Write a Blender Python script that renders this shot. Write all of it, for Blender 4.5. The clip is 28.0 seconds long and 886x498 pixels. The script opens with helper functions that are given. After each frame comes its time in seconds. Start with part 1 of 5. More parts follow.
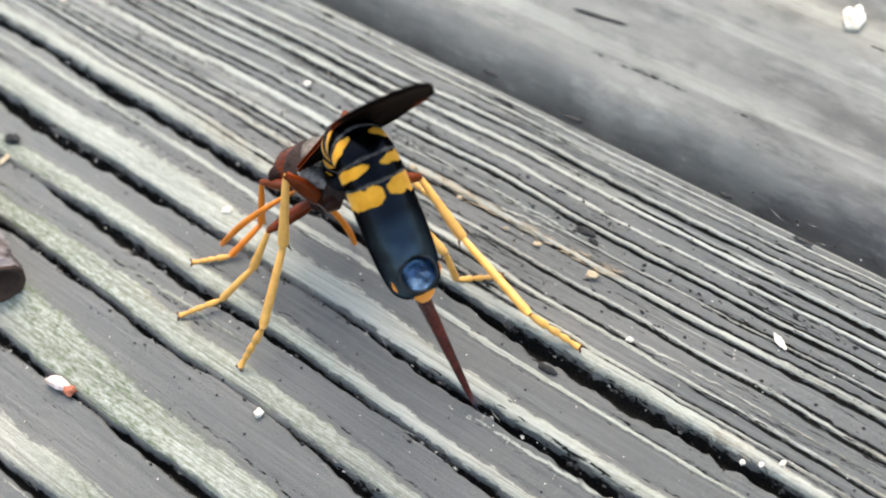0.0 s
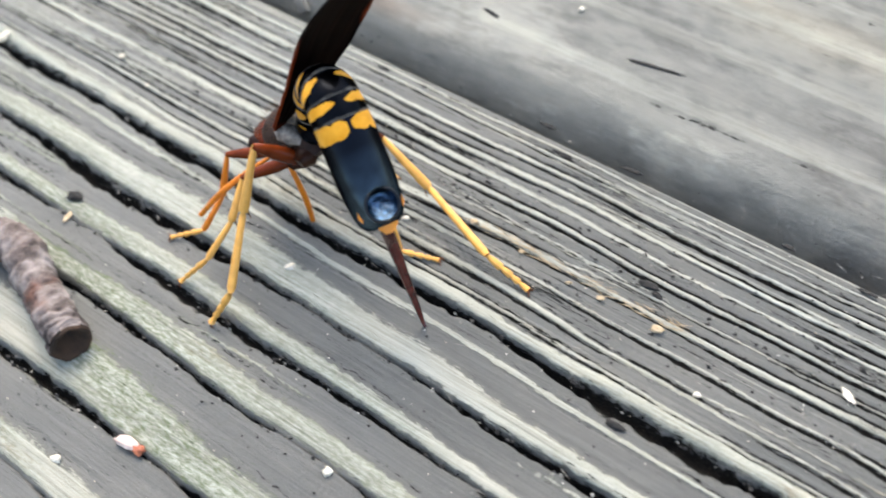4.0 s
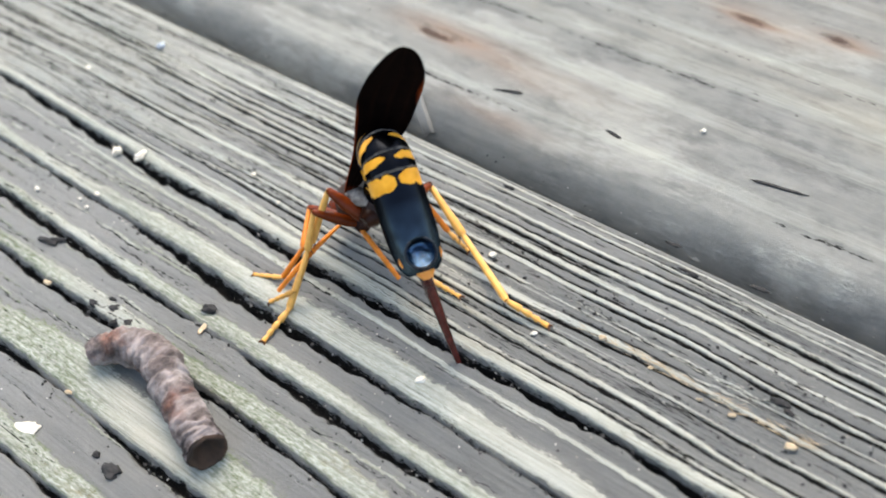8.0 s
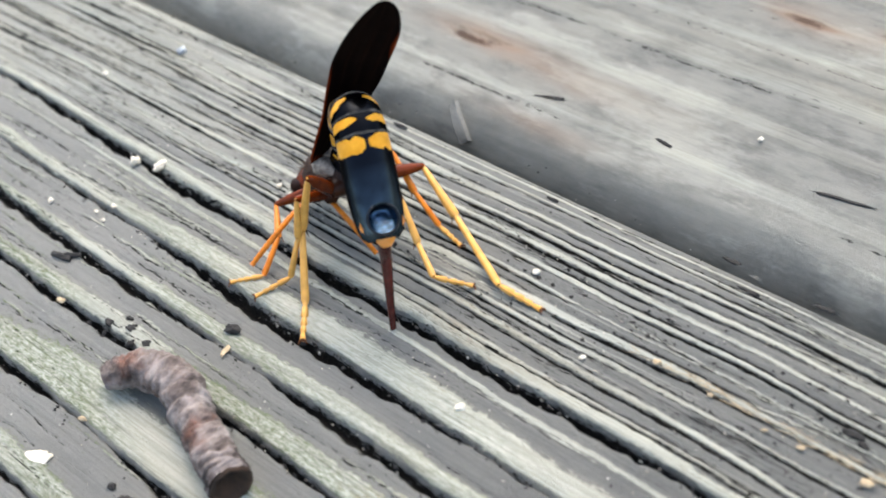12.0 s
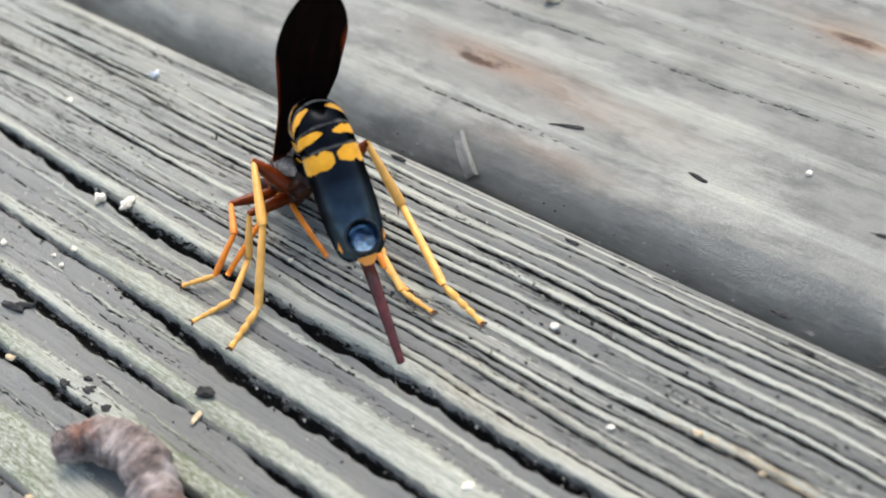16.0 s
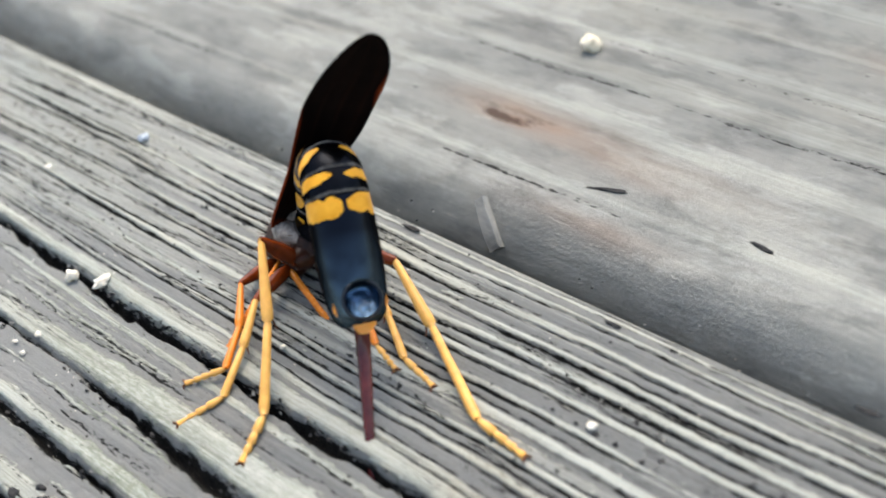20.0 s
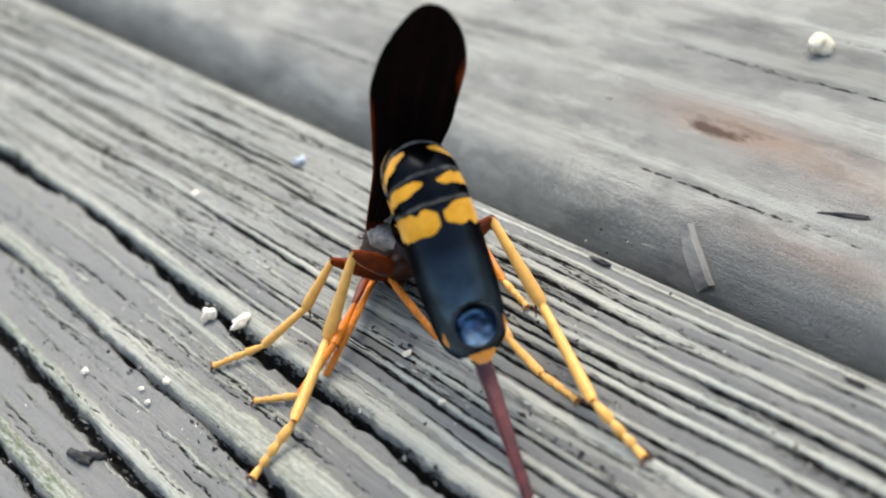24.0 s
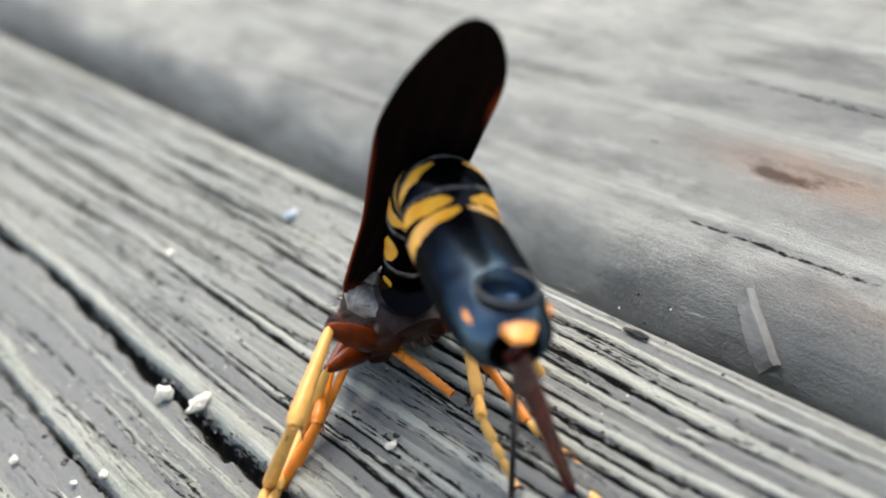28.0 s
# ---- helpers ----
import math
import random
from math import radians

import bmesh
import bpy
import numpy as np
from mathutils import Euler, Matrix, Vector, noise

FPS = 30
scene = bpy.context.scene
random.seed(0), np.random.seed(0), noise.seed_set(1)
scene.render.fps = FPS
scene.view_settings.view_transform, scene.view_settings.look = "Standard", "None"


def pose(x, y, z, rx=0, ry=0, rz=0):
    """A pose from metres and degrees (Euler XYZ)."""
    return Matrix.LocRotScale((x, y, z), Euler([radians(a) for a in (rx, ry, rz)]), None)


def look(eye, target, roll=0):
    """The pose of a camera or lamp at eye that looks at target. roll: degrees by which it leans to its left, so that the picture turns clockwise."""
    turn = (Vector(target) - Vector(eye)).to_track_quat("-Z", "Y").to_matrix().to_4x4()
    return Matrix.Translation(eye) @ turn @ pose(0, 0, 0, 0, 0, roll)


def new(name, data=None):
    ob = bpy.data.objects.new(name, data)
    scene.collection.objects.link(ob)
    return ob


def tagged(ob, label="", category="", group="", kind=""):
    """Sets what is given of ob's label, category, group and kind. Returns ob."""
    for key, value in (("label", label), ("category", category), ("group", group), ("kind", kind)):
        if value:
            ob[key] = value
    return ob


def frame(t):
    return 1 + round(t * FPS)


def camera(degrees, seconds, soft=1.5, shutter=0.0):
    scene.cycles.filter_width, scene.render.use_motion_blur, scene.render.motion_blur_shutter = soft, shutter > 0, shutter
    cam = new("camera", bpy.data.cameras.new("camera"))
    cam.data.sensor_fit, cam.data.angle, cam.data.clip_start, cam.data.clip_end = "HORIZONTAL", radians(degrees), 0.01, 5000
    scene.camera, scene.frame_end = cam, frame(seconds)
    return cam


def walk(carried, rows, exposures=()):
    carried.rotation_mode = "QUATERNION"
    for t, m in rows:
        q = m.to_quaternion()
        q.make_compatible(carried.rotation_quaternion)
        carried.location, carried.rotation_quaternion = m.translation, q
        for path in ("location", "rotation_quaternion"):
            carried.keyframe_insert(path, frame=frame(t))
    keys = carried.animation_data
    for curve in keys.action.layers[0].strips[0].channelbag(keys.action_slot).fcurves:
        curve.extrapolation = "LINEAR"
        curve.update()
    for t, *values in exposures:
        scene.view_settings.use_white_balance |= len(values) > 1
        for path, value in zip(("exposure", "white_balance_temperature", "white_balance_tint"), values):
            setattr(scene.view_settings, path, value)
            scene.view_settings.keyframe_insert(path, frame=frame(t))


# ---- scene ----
cam = camera(36.0, 28.0, soft=1.9, shutter=0.5)
cam.data.dof.use_dof = True
cam.data.dof.aperture_fstop = 29.0
walk(cam, [
    (0.0, pose(0.08962, -0.06077, 0.10595, 36.636, 6.311, 37.915)),
    (0.5, pose(0.08925, -0.06070, 0.10647, 36.647, 6.607, 37.902)),
    (1.0, pose(0.08888, -0.06040, 0.10671, 36.798, 6.746, 37.804)),
    (1.5, pose(0.08885, -0.06011, 0.10709, 36.919, 6.771, 37.479)),
    (2.0, pose(0.08828, -0.05997, 0.10753, 37.072, 6.465, 37.059)),
    (2.5, pose(0.08819, -0.06017, 0.10744, 37.230, 6.266, 36.882)),
    (3.0, pose(0.08826, -0.06041, 0.10716, 37.255, 6.290, 36.912)),
    (3.5, pose(0.08755, -0.06072, 0.10777, 37.049, 6.312, 37.013)),
    (4.0, pose(0.08549, -0.06117, 0.10880, 37.588, 7.510, 38.003)),
    (4.5, pose(0.08618, -0.06112, 0.10833, 39.403, 8.862, 39.109)),
    (6.5, pose(0.08474, -0.06370, 0.11013, 41.713, 9.238, 39.888)),
    (7.0, pose(0.08391, -0.06420, 0.11101, 42.149, 9.420, 40.053)),
    (7.5, pose(0.08318, -0.06566, 0.11113, 42.729, 9.386, 40.194)),
    (8.0, pose(0.08285, -0.06620, 0.11097, 43.140, 9.570, 40.556)),
    (8.5, pose(0.08252, -0.06677, 0.11107, 43.342, 9.727, 40.746)),
    (9.0, pose(0.08256, -0.06703, 0.11092, 43.485, 9.871, 40.986)),
    (9.5, pose(0.08233, -0.06712, 0.11116, 43.421, 9.969, 41.118)),
    (10.0, pose(0.08127, -0.06609, 0.10991, 43.401, 10.135, 41.299)),
    (10.5, pose(0.07988, -0.06557, 0.10868, 43.482, 10.135, 41.254)),
    (11.0, pose(0.07834, -0.06442, 0.10729, 43.537, 10.191, 41.278)),
    (11.5, pose(0.07704, -0.06380, 0.10578, 43.663, 10.133, 41.246)),
    (12.0, pose(0.07544, -0.06285, 0.10452, 43.682, 10.056, 41.127)),
    (12.5, pose(0.07393, -0.06160, 0.10340, 43.666, 9.982, 40.955)),
    (14.5, pose(0.06868, -0.05727, 0.09724, 44.327, 9.777, 40.720)),
    (15.0, pose(0.06718, -0.05647, 0.09544, 44.620, 9.866, 40.934)),
    (15.5, pose(0.06552, -0.05555, 0.09395, 44.750, 9.879, 40.894)),
    (16.0, pose(0.06414, -0.05399, 0.09258, 44.982, 10.040, 41.026)),
    (16.5, pose(0.06287, -0.05284, 0.09098, 45.375, 10.156, 41.056)),
    (17.0, pose(0.06174, -0.05196, 0.08893, 45.923, 10.283, 41.151)),
    (17.5, pose(0.06078, -0.05025, 0.08709, 46.267, 10.585, 41.448)),
    (18.0, pose(0.05962, -0.04868, 0.08562, 46.497, 10.779, 41.582)),
    (18.5, pose(0.05825, -0.04699, 0.08420, 46.976, 10.986, 41.700)),
    (19.0, pose(0.05717, -0.04588, 0.08195, 47.804, 11.118, 41.992)),
    (19.5, pose(0.05634, -0.04422, 0.07989, 48.326, 11.512, 42.237)),
    (20.0, pose(0.05519, -0.04307, 0.07815, 48.804, 11.693, 42.528)),
    (20.5, pose(0.05427, -0.04221, 0.07497, 50.159, 13.499, 44.902)),
    (21.0, pose(0.05346, -0.04140, 0.07200, 51.319, 14.966, 47.029)),
    (21.5, pose(0.05258, -0.04032, 0.06960, 51.962, 15.568, 47.948)),
    (23.5, pose(0.04776, -0.03528, 0.06229, 54.120, 17.301, 50.227)),
    (24.0, pose(0.04379, -0.03366, 0.06373, 52.881, 16.837, 49.775)),
    (24.5, pose(0.04209, -0.03191, 0.06251, 53.205, 17.123, 50.100)),
    (25.0, pose(0.04077, -0.03072, 0.06093, 53.937, 17.266, 50.311)),
    (25.5, pose(0.03928, -0.02939, 0.05917, 54.748, 17.382, 50.547)),
    (26.0, pose(0.03756, -0.02834, 0.05771, 55.308, 17.354, 50.570)),
    (26.5, pose(0.03628, -0.02674, 0.05584, 55.867, 17.541, 51.038)),
    (27.0, pose(0.03492, -0.02529, 0.05421, 56.068, 17.577, 51.505)),
    (27.5, pose(0.03391, -0.02412, 0.05160, 56.911, 17.874, 52.109)),
    (28.0, pose(0.03269, -0.02331, 0.04976, 57.558, 18.113, 52.865)),
], exposures=[(0, 1.78, 7030, 8), (10, 1.68, 7030, 8), (17, 1.63, 7030, 8), (28, 1.65, 7030, 8)])
SKY, SUN = 0.15, 0.9

CM = 0.01

# ------------------------------------------------------------------ light
world = bpy.data.worlds.new("overcast_sky")
scene.world = world
world.use_nodes = True
wn = world.node_tree.nodes
sky = wn.new("ShaderNodeTexSky")
sky.sky_type = "NISHITA"
sky.sun_disc = False
sky.sun_elevation, sky.sun_rotation = radians(60), radians(-33)
sky.air_density, sky.dust_density = 1.0, 2.5
world.node_tree.links.new(sky.outputs[0], wn["Background"].inputs[0])
wn["Background"].inputs[1].default_value = SKY
sun = new("sun", bpy.data.lights.new("sun", "SUN"))
sun.data.energy, sun.data.angle, sun.data.color = SUN, radians(45), (0.96, 0.98, 1.0)
sun.matrix_world = look((-0.26, 0.40, 0.88), (0, 0, 0))


# -------------------------------------------------------------- materials
class Nodes:
    """A small builder for node materials."""

    def __init__(self, name, rough=0.5, metal=0.0):
        self.mat = bpy.data.materials.new(name)
        self.mat.use_nodes = True
        self.tree = self.mat.node_tree
        self.bsdf = self.tree.nodes["Principled BSDF"]
        self.bsdf.inputs["Roughness"].default_value = rough
        self.bsdf.inputs["Metallic"].default_value = metal

    def add(self, kind, **values):
        node = self.tree.nodes.new("ShaderNode" + kind)
        for key, value in values.items():
            setattr(node, key, value)
        return node

    def link(self, a, b):
        self.tree.links.new(a, b)

    def coord(self, scale=(1, 1, 1), out="Object"):
        tc, mp = self.add("TexCoord"), self.add("Mapping")
        self.link(tc.outputs[out], mp.inputs[0])
        mp.inputs["Scale"].default_value = scale
        return mp.outputs[0]

    def noise(self, scale, detail=4, stretch=(1, 1, 1), rough=0.55):
        n = self.add("TexNoise")
        self.link(self.coord(stretch), n.inputs["Vector"])
        n.inputs["Scale"].default_value, n.inputs["Detail"].default_value, n.inputs["Roughness"].default_value = scale, detail, rough
        return n.outputs[0]

    def attr(self, name):
        return self.add("Attribute", attribute_name=name).outputs["Fac"]

    def ramp(self, fac, stops):
        r = self.add("ValToRGB")
        while len(r.color_ramp.elements) < len(stops):
            r.color_ramp.elements.new(0.5)
        for e, (p, c) in zip(r.color_ramp.elements, stops):
            e.position, e.color = p, (*c, 1) if len(c) == 3 else c
        self.link(fac, r.inputs[0])
        return r.outputs[0]

    def mix(self, fac, a, b, blend="MIX"):
        m = self.add("Mix", data_type="RGBA", blend_type=blend)
        for sock, v in ((m.inputs[0], fac), (m.inputs[6], a), (m.inputs[7], b)):
            if isinstance(v, bpy.types.NodeSocket):
                self.link(v, sock)
            else:
                sock.default_value = v if isinstance(v, float) else (*v, 1)
        return m.outputs[2]

    def math(self, op, a, b=0.0):
        m = self.add("Math", operation=op)
        for sock, v in ((m.inputs[0], a), (m.inputs[1], b)):
            if isinstance(v, bpy.types.NodeSocket):
                self.link(v, sock)
            else:
                sock.default_value = v
        return m.outputs[0]

    def finish(self, color=None, bump=None, strength=0.3, distance=0.0002, rough=None):
        if color is not None:
            if isinstance(color, bpy.types.NodeSocket):
                self.link(color, self.bsdf.inputs["Base Color"])
            else:
                self.bsdf.inputs["Base Color"].default_value = (*color, 1)
        if rough is not None:
            self.link(rough, self.bsdf.inputs["Roughness"])
        if bump is not None:
            b = self.add("Bump")
            b.inputs["Strength"].default_value, b.inputs["Distance"].default_value = strength, distance
            self.link(bump, b.inputs["Height"])
            self.link(b.outputs[0], self.bsdf.inputs["Normal"])
        return self.mat


def speckled(name, a, b, scale=900, rough=0.5, strength=0.3, stretch=(1, 1, 1)):
    n = Nodes(name, rough)
    f = n.noise(scale, 5, stretch)
    c = n.ramp(f, [(0.3, a), (0.7, b)])
    g = n.noise(scale * 3.7, 3, stretch)
    return n.finish(c, g, strength, 0.0001)


def wood_material():
    """Weathered grey softwood: pale raised rings, slate grey softwood between, black cracks, algae."""
    n = Nodes("weathered_wood", 0.9)
    n.bsdf.inputs["Specular IOR Level"].default_value = 0.12
    ring, crack, algae, stain, smooth, busy = n.attr("ring"), n.attr("crack"), n.attr("algae"), n.attr("stain"), n.attr("smooth"), n.attr("busy")
    white, black = (1, 1, 1), (0, 0, 0)
    fibre = n.math("ADD", n.math("MULTIPLY", n.noise(1300, 6, (0.03, 1, 1), 0.7), 0.5), n.math("MULTIPLY", n.noise(4800, 5, (0.02, 1, 1), 0.7), 0.5))
    speck = n.noise(3200, 4, (0.3, 1, 1), 0.75)
    grain = n.noise(9000, 3, (0.5, 1, 1), 0.7)
    blotch = n.noise(90, 5, (0.3, 1, 1))
    flat = n.ramp(n.math("ADD", fibre, n.math("MULTIPLY", n.attr("worn"), 1.3)), [(0.32, (0.134, 0.133, 0.129)), (0.5, (0.182, 0.180, 0.173)), (0.70, (0.240, 0.237, 0.227))])
    pale = n.ramp(fibre, [(0.38, (0.17, 0.17, 0.15)), (0.46, (0.35, 0.35, 0.31)), (0.55, (0.49, 0.49, 0.435)), (0.64, (0.61, 0.61, 0.555))])
    tint = n.ramp(blotch, [(0.4, (0.50, 0.50, 0.46)), (0.62, (0.52, 0.47, 0.36))])
    pale = n.mix(n.math("MULTIPLY", n.math("SUBTRACT", 1.0, algae), 0.25), pale, tint)
    green = n.mix(n.math("MULTIPLY", algae, n.ramp(speck, [(0.40, black), (0.62, white)])), pale, (0.12, 0.15, 0.075))
    green = n.mix(n.ramp(n.math("ADD", n.noise(75, 6, (0.25, 1, 1), 0.65), n.math("MULTIPLY", n.math("SUBTRACT", speck, 0.5), 0.35)), [(0.60, black), (0.70, (0.6, 0.6, 0.6))]), green, n.ramp(fibre, [(0.40, (0.13, 0.10, 0.065)), (0.60, (0.42, 0.34, 0.23))]))
    edge = n.math("ADD", ring, n.math("ADD", n.math("MULTIPLY", n.math("SUBTRACT", fibre, 0.5), 0.8), n.math("MULTIPLY", n.math("SUBTRACT", speck, 0.5), 2.2)))
    shade = n.mix(n.ramp(grain, [(0.35, black), (0.65, white)]), (0.055, 0.06, 0.045), (0.19, 0.195, 0.16))
    base = n.mix(n.ramp(edge, [(0.22, black), (0.36, (0.5, 0.5, 0.5))]), flat, shade)
    base = n.mix(n.ramp(edge, [(0.36, black), (0.62, white)]), base, green)
    # thin pale ribs and hair cracks where the grain runs close
    rib = n.math("ADD", n.math("ADD", n.noise(620, 5, (0.02, 1, 1), 0.62), n.math("MAXIMUM", n.attr("worn"), -0.015)), n.math("MULTIPLY", n.math("SUBTRACT", speck, 0.5), 0.10))
    ribs = n.math("MULTIPLY", busy, n.ramp(rib, [(0.56, black), (0.60, (0.45, 0.45, 0.45))]))
    base = n.mix(ribs, base, pale)
    hair = n.math("ABSOLUTE", n.math("SUBTRACT", n.math("ADD", n.noise(430, 6, (0.035, 1, 1), 0.62), n.math("MULTIPLY", n.math("SUBTRACT", speck, 0.5), 0.035)), 0.5))
    width = n.math("MULTIPLY", n.ramp(n.noise(240, 3, (0.16, 1, 1)), [(0.45, (0.0, 0.0, 0.0)), (0.70, (1, 1, 1))]), 0.010)
    width = n.math("MULTIPLY", width, n.math("ADD", 0.12, n.math("MULTIPLY", busy, 0.88)))
    hairs = n.math("MULTIPLY", n.math("LESS_THAN", hair, width), n.math("SUBTRACT", 1.0, n.math("MULTIPLY", smooth, 0.85)))
    base = n.mix(n.ramp(blotch, [(0.45, black), (0.75, (0.45, 0.45, 0.45))]), base, n.mix(0.5, base, (0.34, 0.32, 0.29)))
    base = n.mix(n.ramp(grain, [(0.27, (0.75, 0.75, 0.75)), (0.40, black)]), base, n.mix(0.7, base, (0.04, 0.04, 0.035)))
    base = n.mix(n.ramp(grain, [(0.64, black), (0.76, (0.5, 0.5, 0.5))]), base, (0.52, 0.52, 0.48))
    cloud = n.noise(55, 7, (0.30, 1, 1), 0.66)
    calm = n.ramp(n.math("ADD", cloud, n.attr("worn")), [(0.30, (0.132, 0.129, 0.123)), (0.40, (0.185, 0.180, 0.172)), (0.43, (0.255, 0.251, 0.236)), (0.52, (0.273, 0.268, 0.251)), (0.545, (0.352, 0.345, 0.319)), (0.63, (0.378, 0.370, 0.339)), (0.66, (0.458, 0.440, 0.396))])
    cream = n.noise(34, 4, (0.12, 1, 1), 0.5)
    calm = n.mix(n.ramp(cream, [(0.56, black), (0.66, (0.6, 0.6, 0.6))]), calm, (0.50, 0.45, 0.36))
    calm = n.mix(n.ramp(n.noise(130, 5, (0.10, 1, 1), 0.6), [(0.36, (0.7, 0.7, 0.7)), (0.46, black)]), calm, n.mix(0.6, calm, (0.11, 0.105, 0.10)))
    calm = n.mix(n.ramp(fibre, [(0.34, (0.4, 0.4, 0.4)), (0.55, black)]), calm, n.mix(0.5, calm, (0.10, 0.10, 0.10)))
    calm = n.mix(1.0, calm, n.ramp(n.noise(210, 6, (0.45, 1, 1), 0.7), [(0.3, (0.62, 0.62, 0.62)), (0.5, (0.98, 0.98, 0.97)), (0.7, (1.16, 1.15, 1.12))]), "MULTIPLY")
    base = n.mix(n.math("MULTIPLY", smooth, n.math("SUBTRACT", 0.93, n.math("MULTIPLY", ring, 0.2))), base, calm)
    rust = n.math("MULTIPLY", stain, n.ramp(n.noise(160, 5, (0.25, 1, 1)), [(0.35, (0.2, 0.2, 0.2)), (0.6, (1, 1, 1))]))
    base = n.mix(rust, base, (0.30, 0.185, 0.125))
    base = n.mix(n.ramp(n.math("ADD", stain, n.math("MULTIPLY", n.math("SUBTRACT", n.noise(230, 5, (0.4, 1, 1), 0.7), 0.5), 2.2)), [(0.65, black), (1.5, (0.85, 0.85, 0.85))]), base, (0.06, 0.037, 0.027))
    # mask of cracks and hair lines, coloured near-black with slightly paler specks
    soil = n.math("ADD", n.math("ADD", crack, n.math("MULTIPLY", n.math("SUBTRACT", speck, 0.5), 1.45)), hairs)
    crack_black = n.ramp(grain, [(0.5, (0.005, 0.0045, 0.004)), (0.72, (0.035, 0.03, 0.024))])
    base = n.mix(n.ramp(soil, [(0.30, black), (0.46, white)]), base, crack_black)
    bump = n.math("ADD", n.math("MULTIPLY", fibre, 0.8), n.math("ADD", n.math("MULTIPLY", grain, 0.7), n.math("ADD", n.math("MULTIPLY", ribs, 0.35), n.math("MULTIPLY", hairs, -0.8))))
    base = n.mix(1.0, base, (1.0, 0.995, 0.945), "MULTIPLY")
    return n.finish(base, bump, 1.0, 0.0004)


WOOD = wood_material()


# ---------------------------------------------------------- mesh helpers
def mesh_from(name, verts, faces, material, smooth=True, attrs=None):
    me = bpy.data.meshes.new(name)
    me.from_pydata([tuple(v) for v in verts], [], faces)
    me.materials.append(material)
    if smooth:
        me.polygons.foreach_set("use_smooth", [True] * len(me.polygons))
    for key, values in (attrs or {}).items():
        me.attributes.new(key, "FLOAT", "POINT").data.foreach_set("value", np.asarray(values, np.float32))
    me.update()
    return me


def thing(name, label, category, m=None, group="", kind=""):
    ob = new(name)
    ob.empty_display_size = 0.005
    if m is not None:
        ob.matrix_basis = m
    return tagged(ob, label, category, group, kind)


def part(name, me, parent, label="", m=None):
    ob = new(name, me)
    ob.parent = parent
    if m is not None:
        ob.matrix_basis = m
    if label:
        tagged(ob, label)
    return ob


def tube(path, radii, sides=16, squash=1.0, ridge=None, hollow=False):
    """Vertices and faces of a closed tube through points in cm; squash flattens it along its up direction."""
    path = [Vector(p) for p in path]
    verts, faces = [], []
    n = len(path)
    up = Vector((0, 0, 1))
    for i, p in enumerate(path):
        d = (path[min(i + 1, n - 1)] - path[max(i - 1, 0)]).normalized()
        side = d.cross(up)
        if side.length < 1e-3:
            side = d.cross(Vector((0, 1, 0)))
        side.normalize()
        nrm = side.cross(d).normalized()
        for k in range(sides):
            a = 2 * math.pi * k / sides
            r = radii[i] * (ridge(i / (n - 1), a) if ridge else 1.0)
            verts.append((p + side * (math.sin(a) * r) + nrm * (math.cos(a) * r * squash)) * CM)
    for i in range(n - 1):
        for k in range(sides):
            k2 = (k + 1) % sides
            faces.append((i * sides + k, i * sides + k2, (i + 1) * sides + k2, (i + 1) * sides + k))
    faces.append(tuple(range(sides)))
    if not hollow:
        faces.append(tuple((n - 1) * sides + k for k in reversed(range(sides))))
    return verts, faces


def spline(points, count):
    """Catmull-Rom through rows of numbers."""
    p = np.array(points, float)
    p = np.vstack([2 * p[0] - p[1], p, 2 * p[-1] - p[-2]])
    out = []
    for s in np.linspace(0, len(points) - 1, count):
        i = min(int(s), len(points) - 2)
        t = s - i
        a, b, c, d = p[i : i + 4]
        out.append(0.5 * (2 * b + (c - a) * t + (2 * a - 5 * b + 4 * c - d) * t**2 + (3 * b - a - 3 * c + d) * t**3))
    return np.array(out)


def value_noise(x, seed):
    """Smooth noise of numpy arrays, about -1 to 1."""
    i = np.floor(x).astype(int)
    f = x - i
    f = f * f * (3 - 2 * f)
    table = np.random.RandomState(seed).uniform(-1, 1, 512)
    return table[i % 512] * (1 - f) + table[(i + 1) % 512] * f


# ------------------------------------------------------------------ deck
# Across the grain, in cm: where a crack runs, the width of the pale ring beyond it, crack width, depth
RINGS_NEAR = [(-11.0, 0.5, 0.10, 0.9), (-9.9, 0.5, 0.10, 0.9), (-8.8, 0.5, 0.10, 0.9), (-7.7, 0.55, 0.10, 0.9), (-6.6, 0.55, 0.11, 0.9), (-5.4, 0.5, 0.11, 0.9),
              (-4.62, 0.45, 0.10, 0.9), (-3.76, 0.52, 0.085, 1.0), (-2.82, 0.34, 0.085, 1.0), (-2.20, 0.29, 0.08, 0.9), (-1.62, 0.36, 0.10, 1.1), (-0.80, 0.27, 0.10, 1.1),
              (-1.10, 0.09, 0.03, 0.25), (-0.60, 0.06, 0.026, 0.70), (-0.39, 0.075, 0.030, 0.80), (-0.17, 0.06, 0.026, 0.80), (0.04, 0.11, 0.036, 0.95), (0.26, 0.045, 0.026, 0.85),
              (0.45, 0.07, 0.034, 0.95), (0.65, 0.078, 0.036, 1.0), (0.85, 0.080, 0.034, 1.0), (1.04, 0.080, 0.030, 0.95), (1.22, 0.045, 0.020, 0.7), (1.36, 0.07, 0.018, 0.4)]


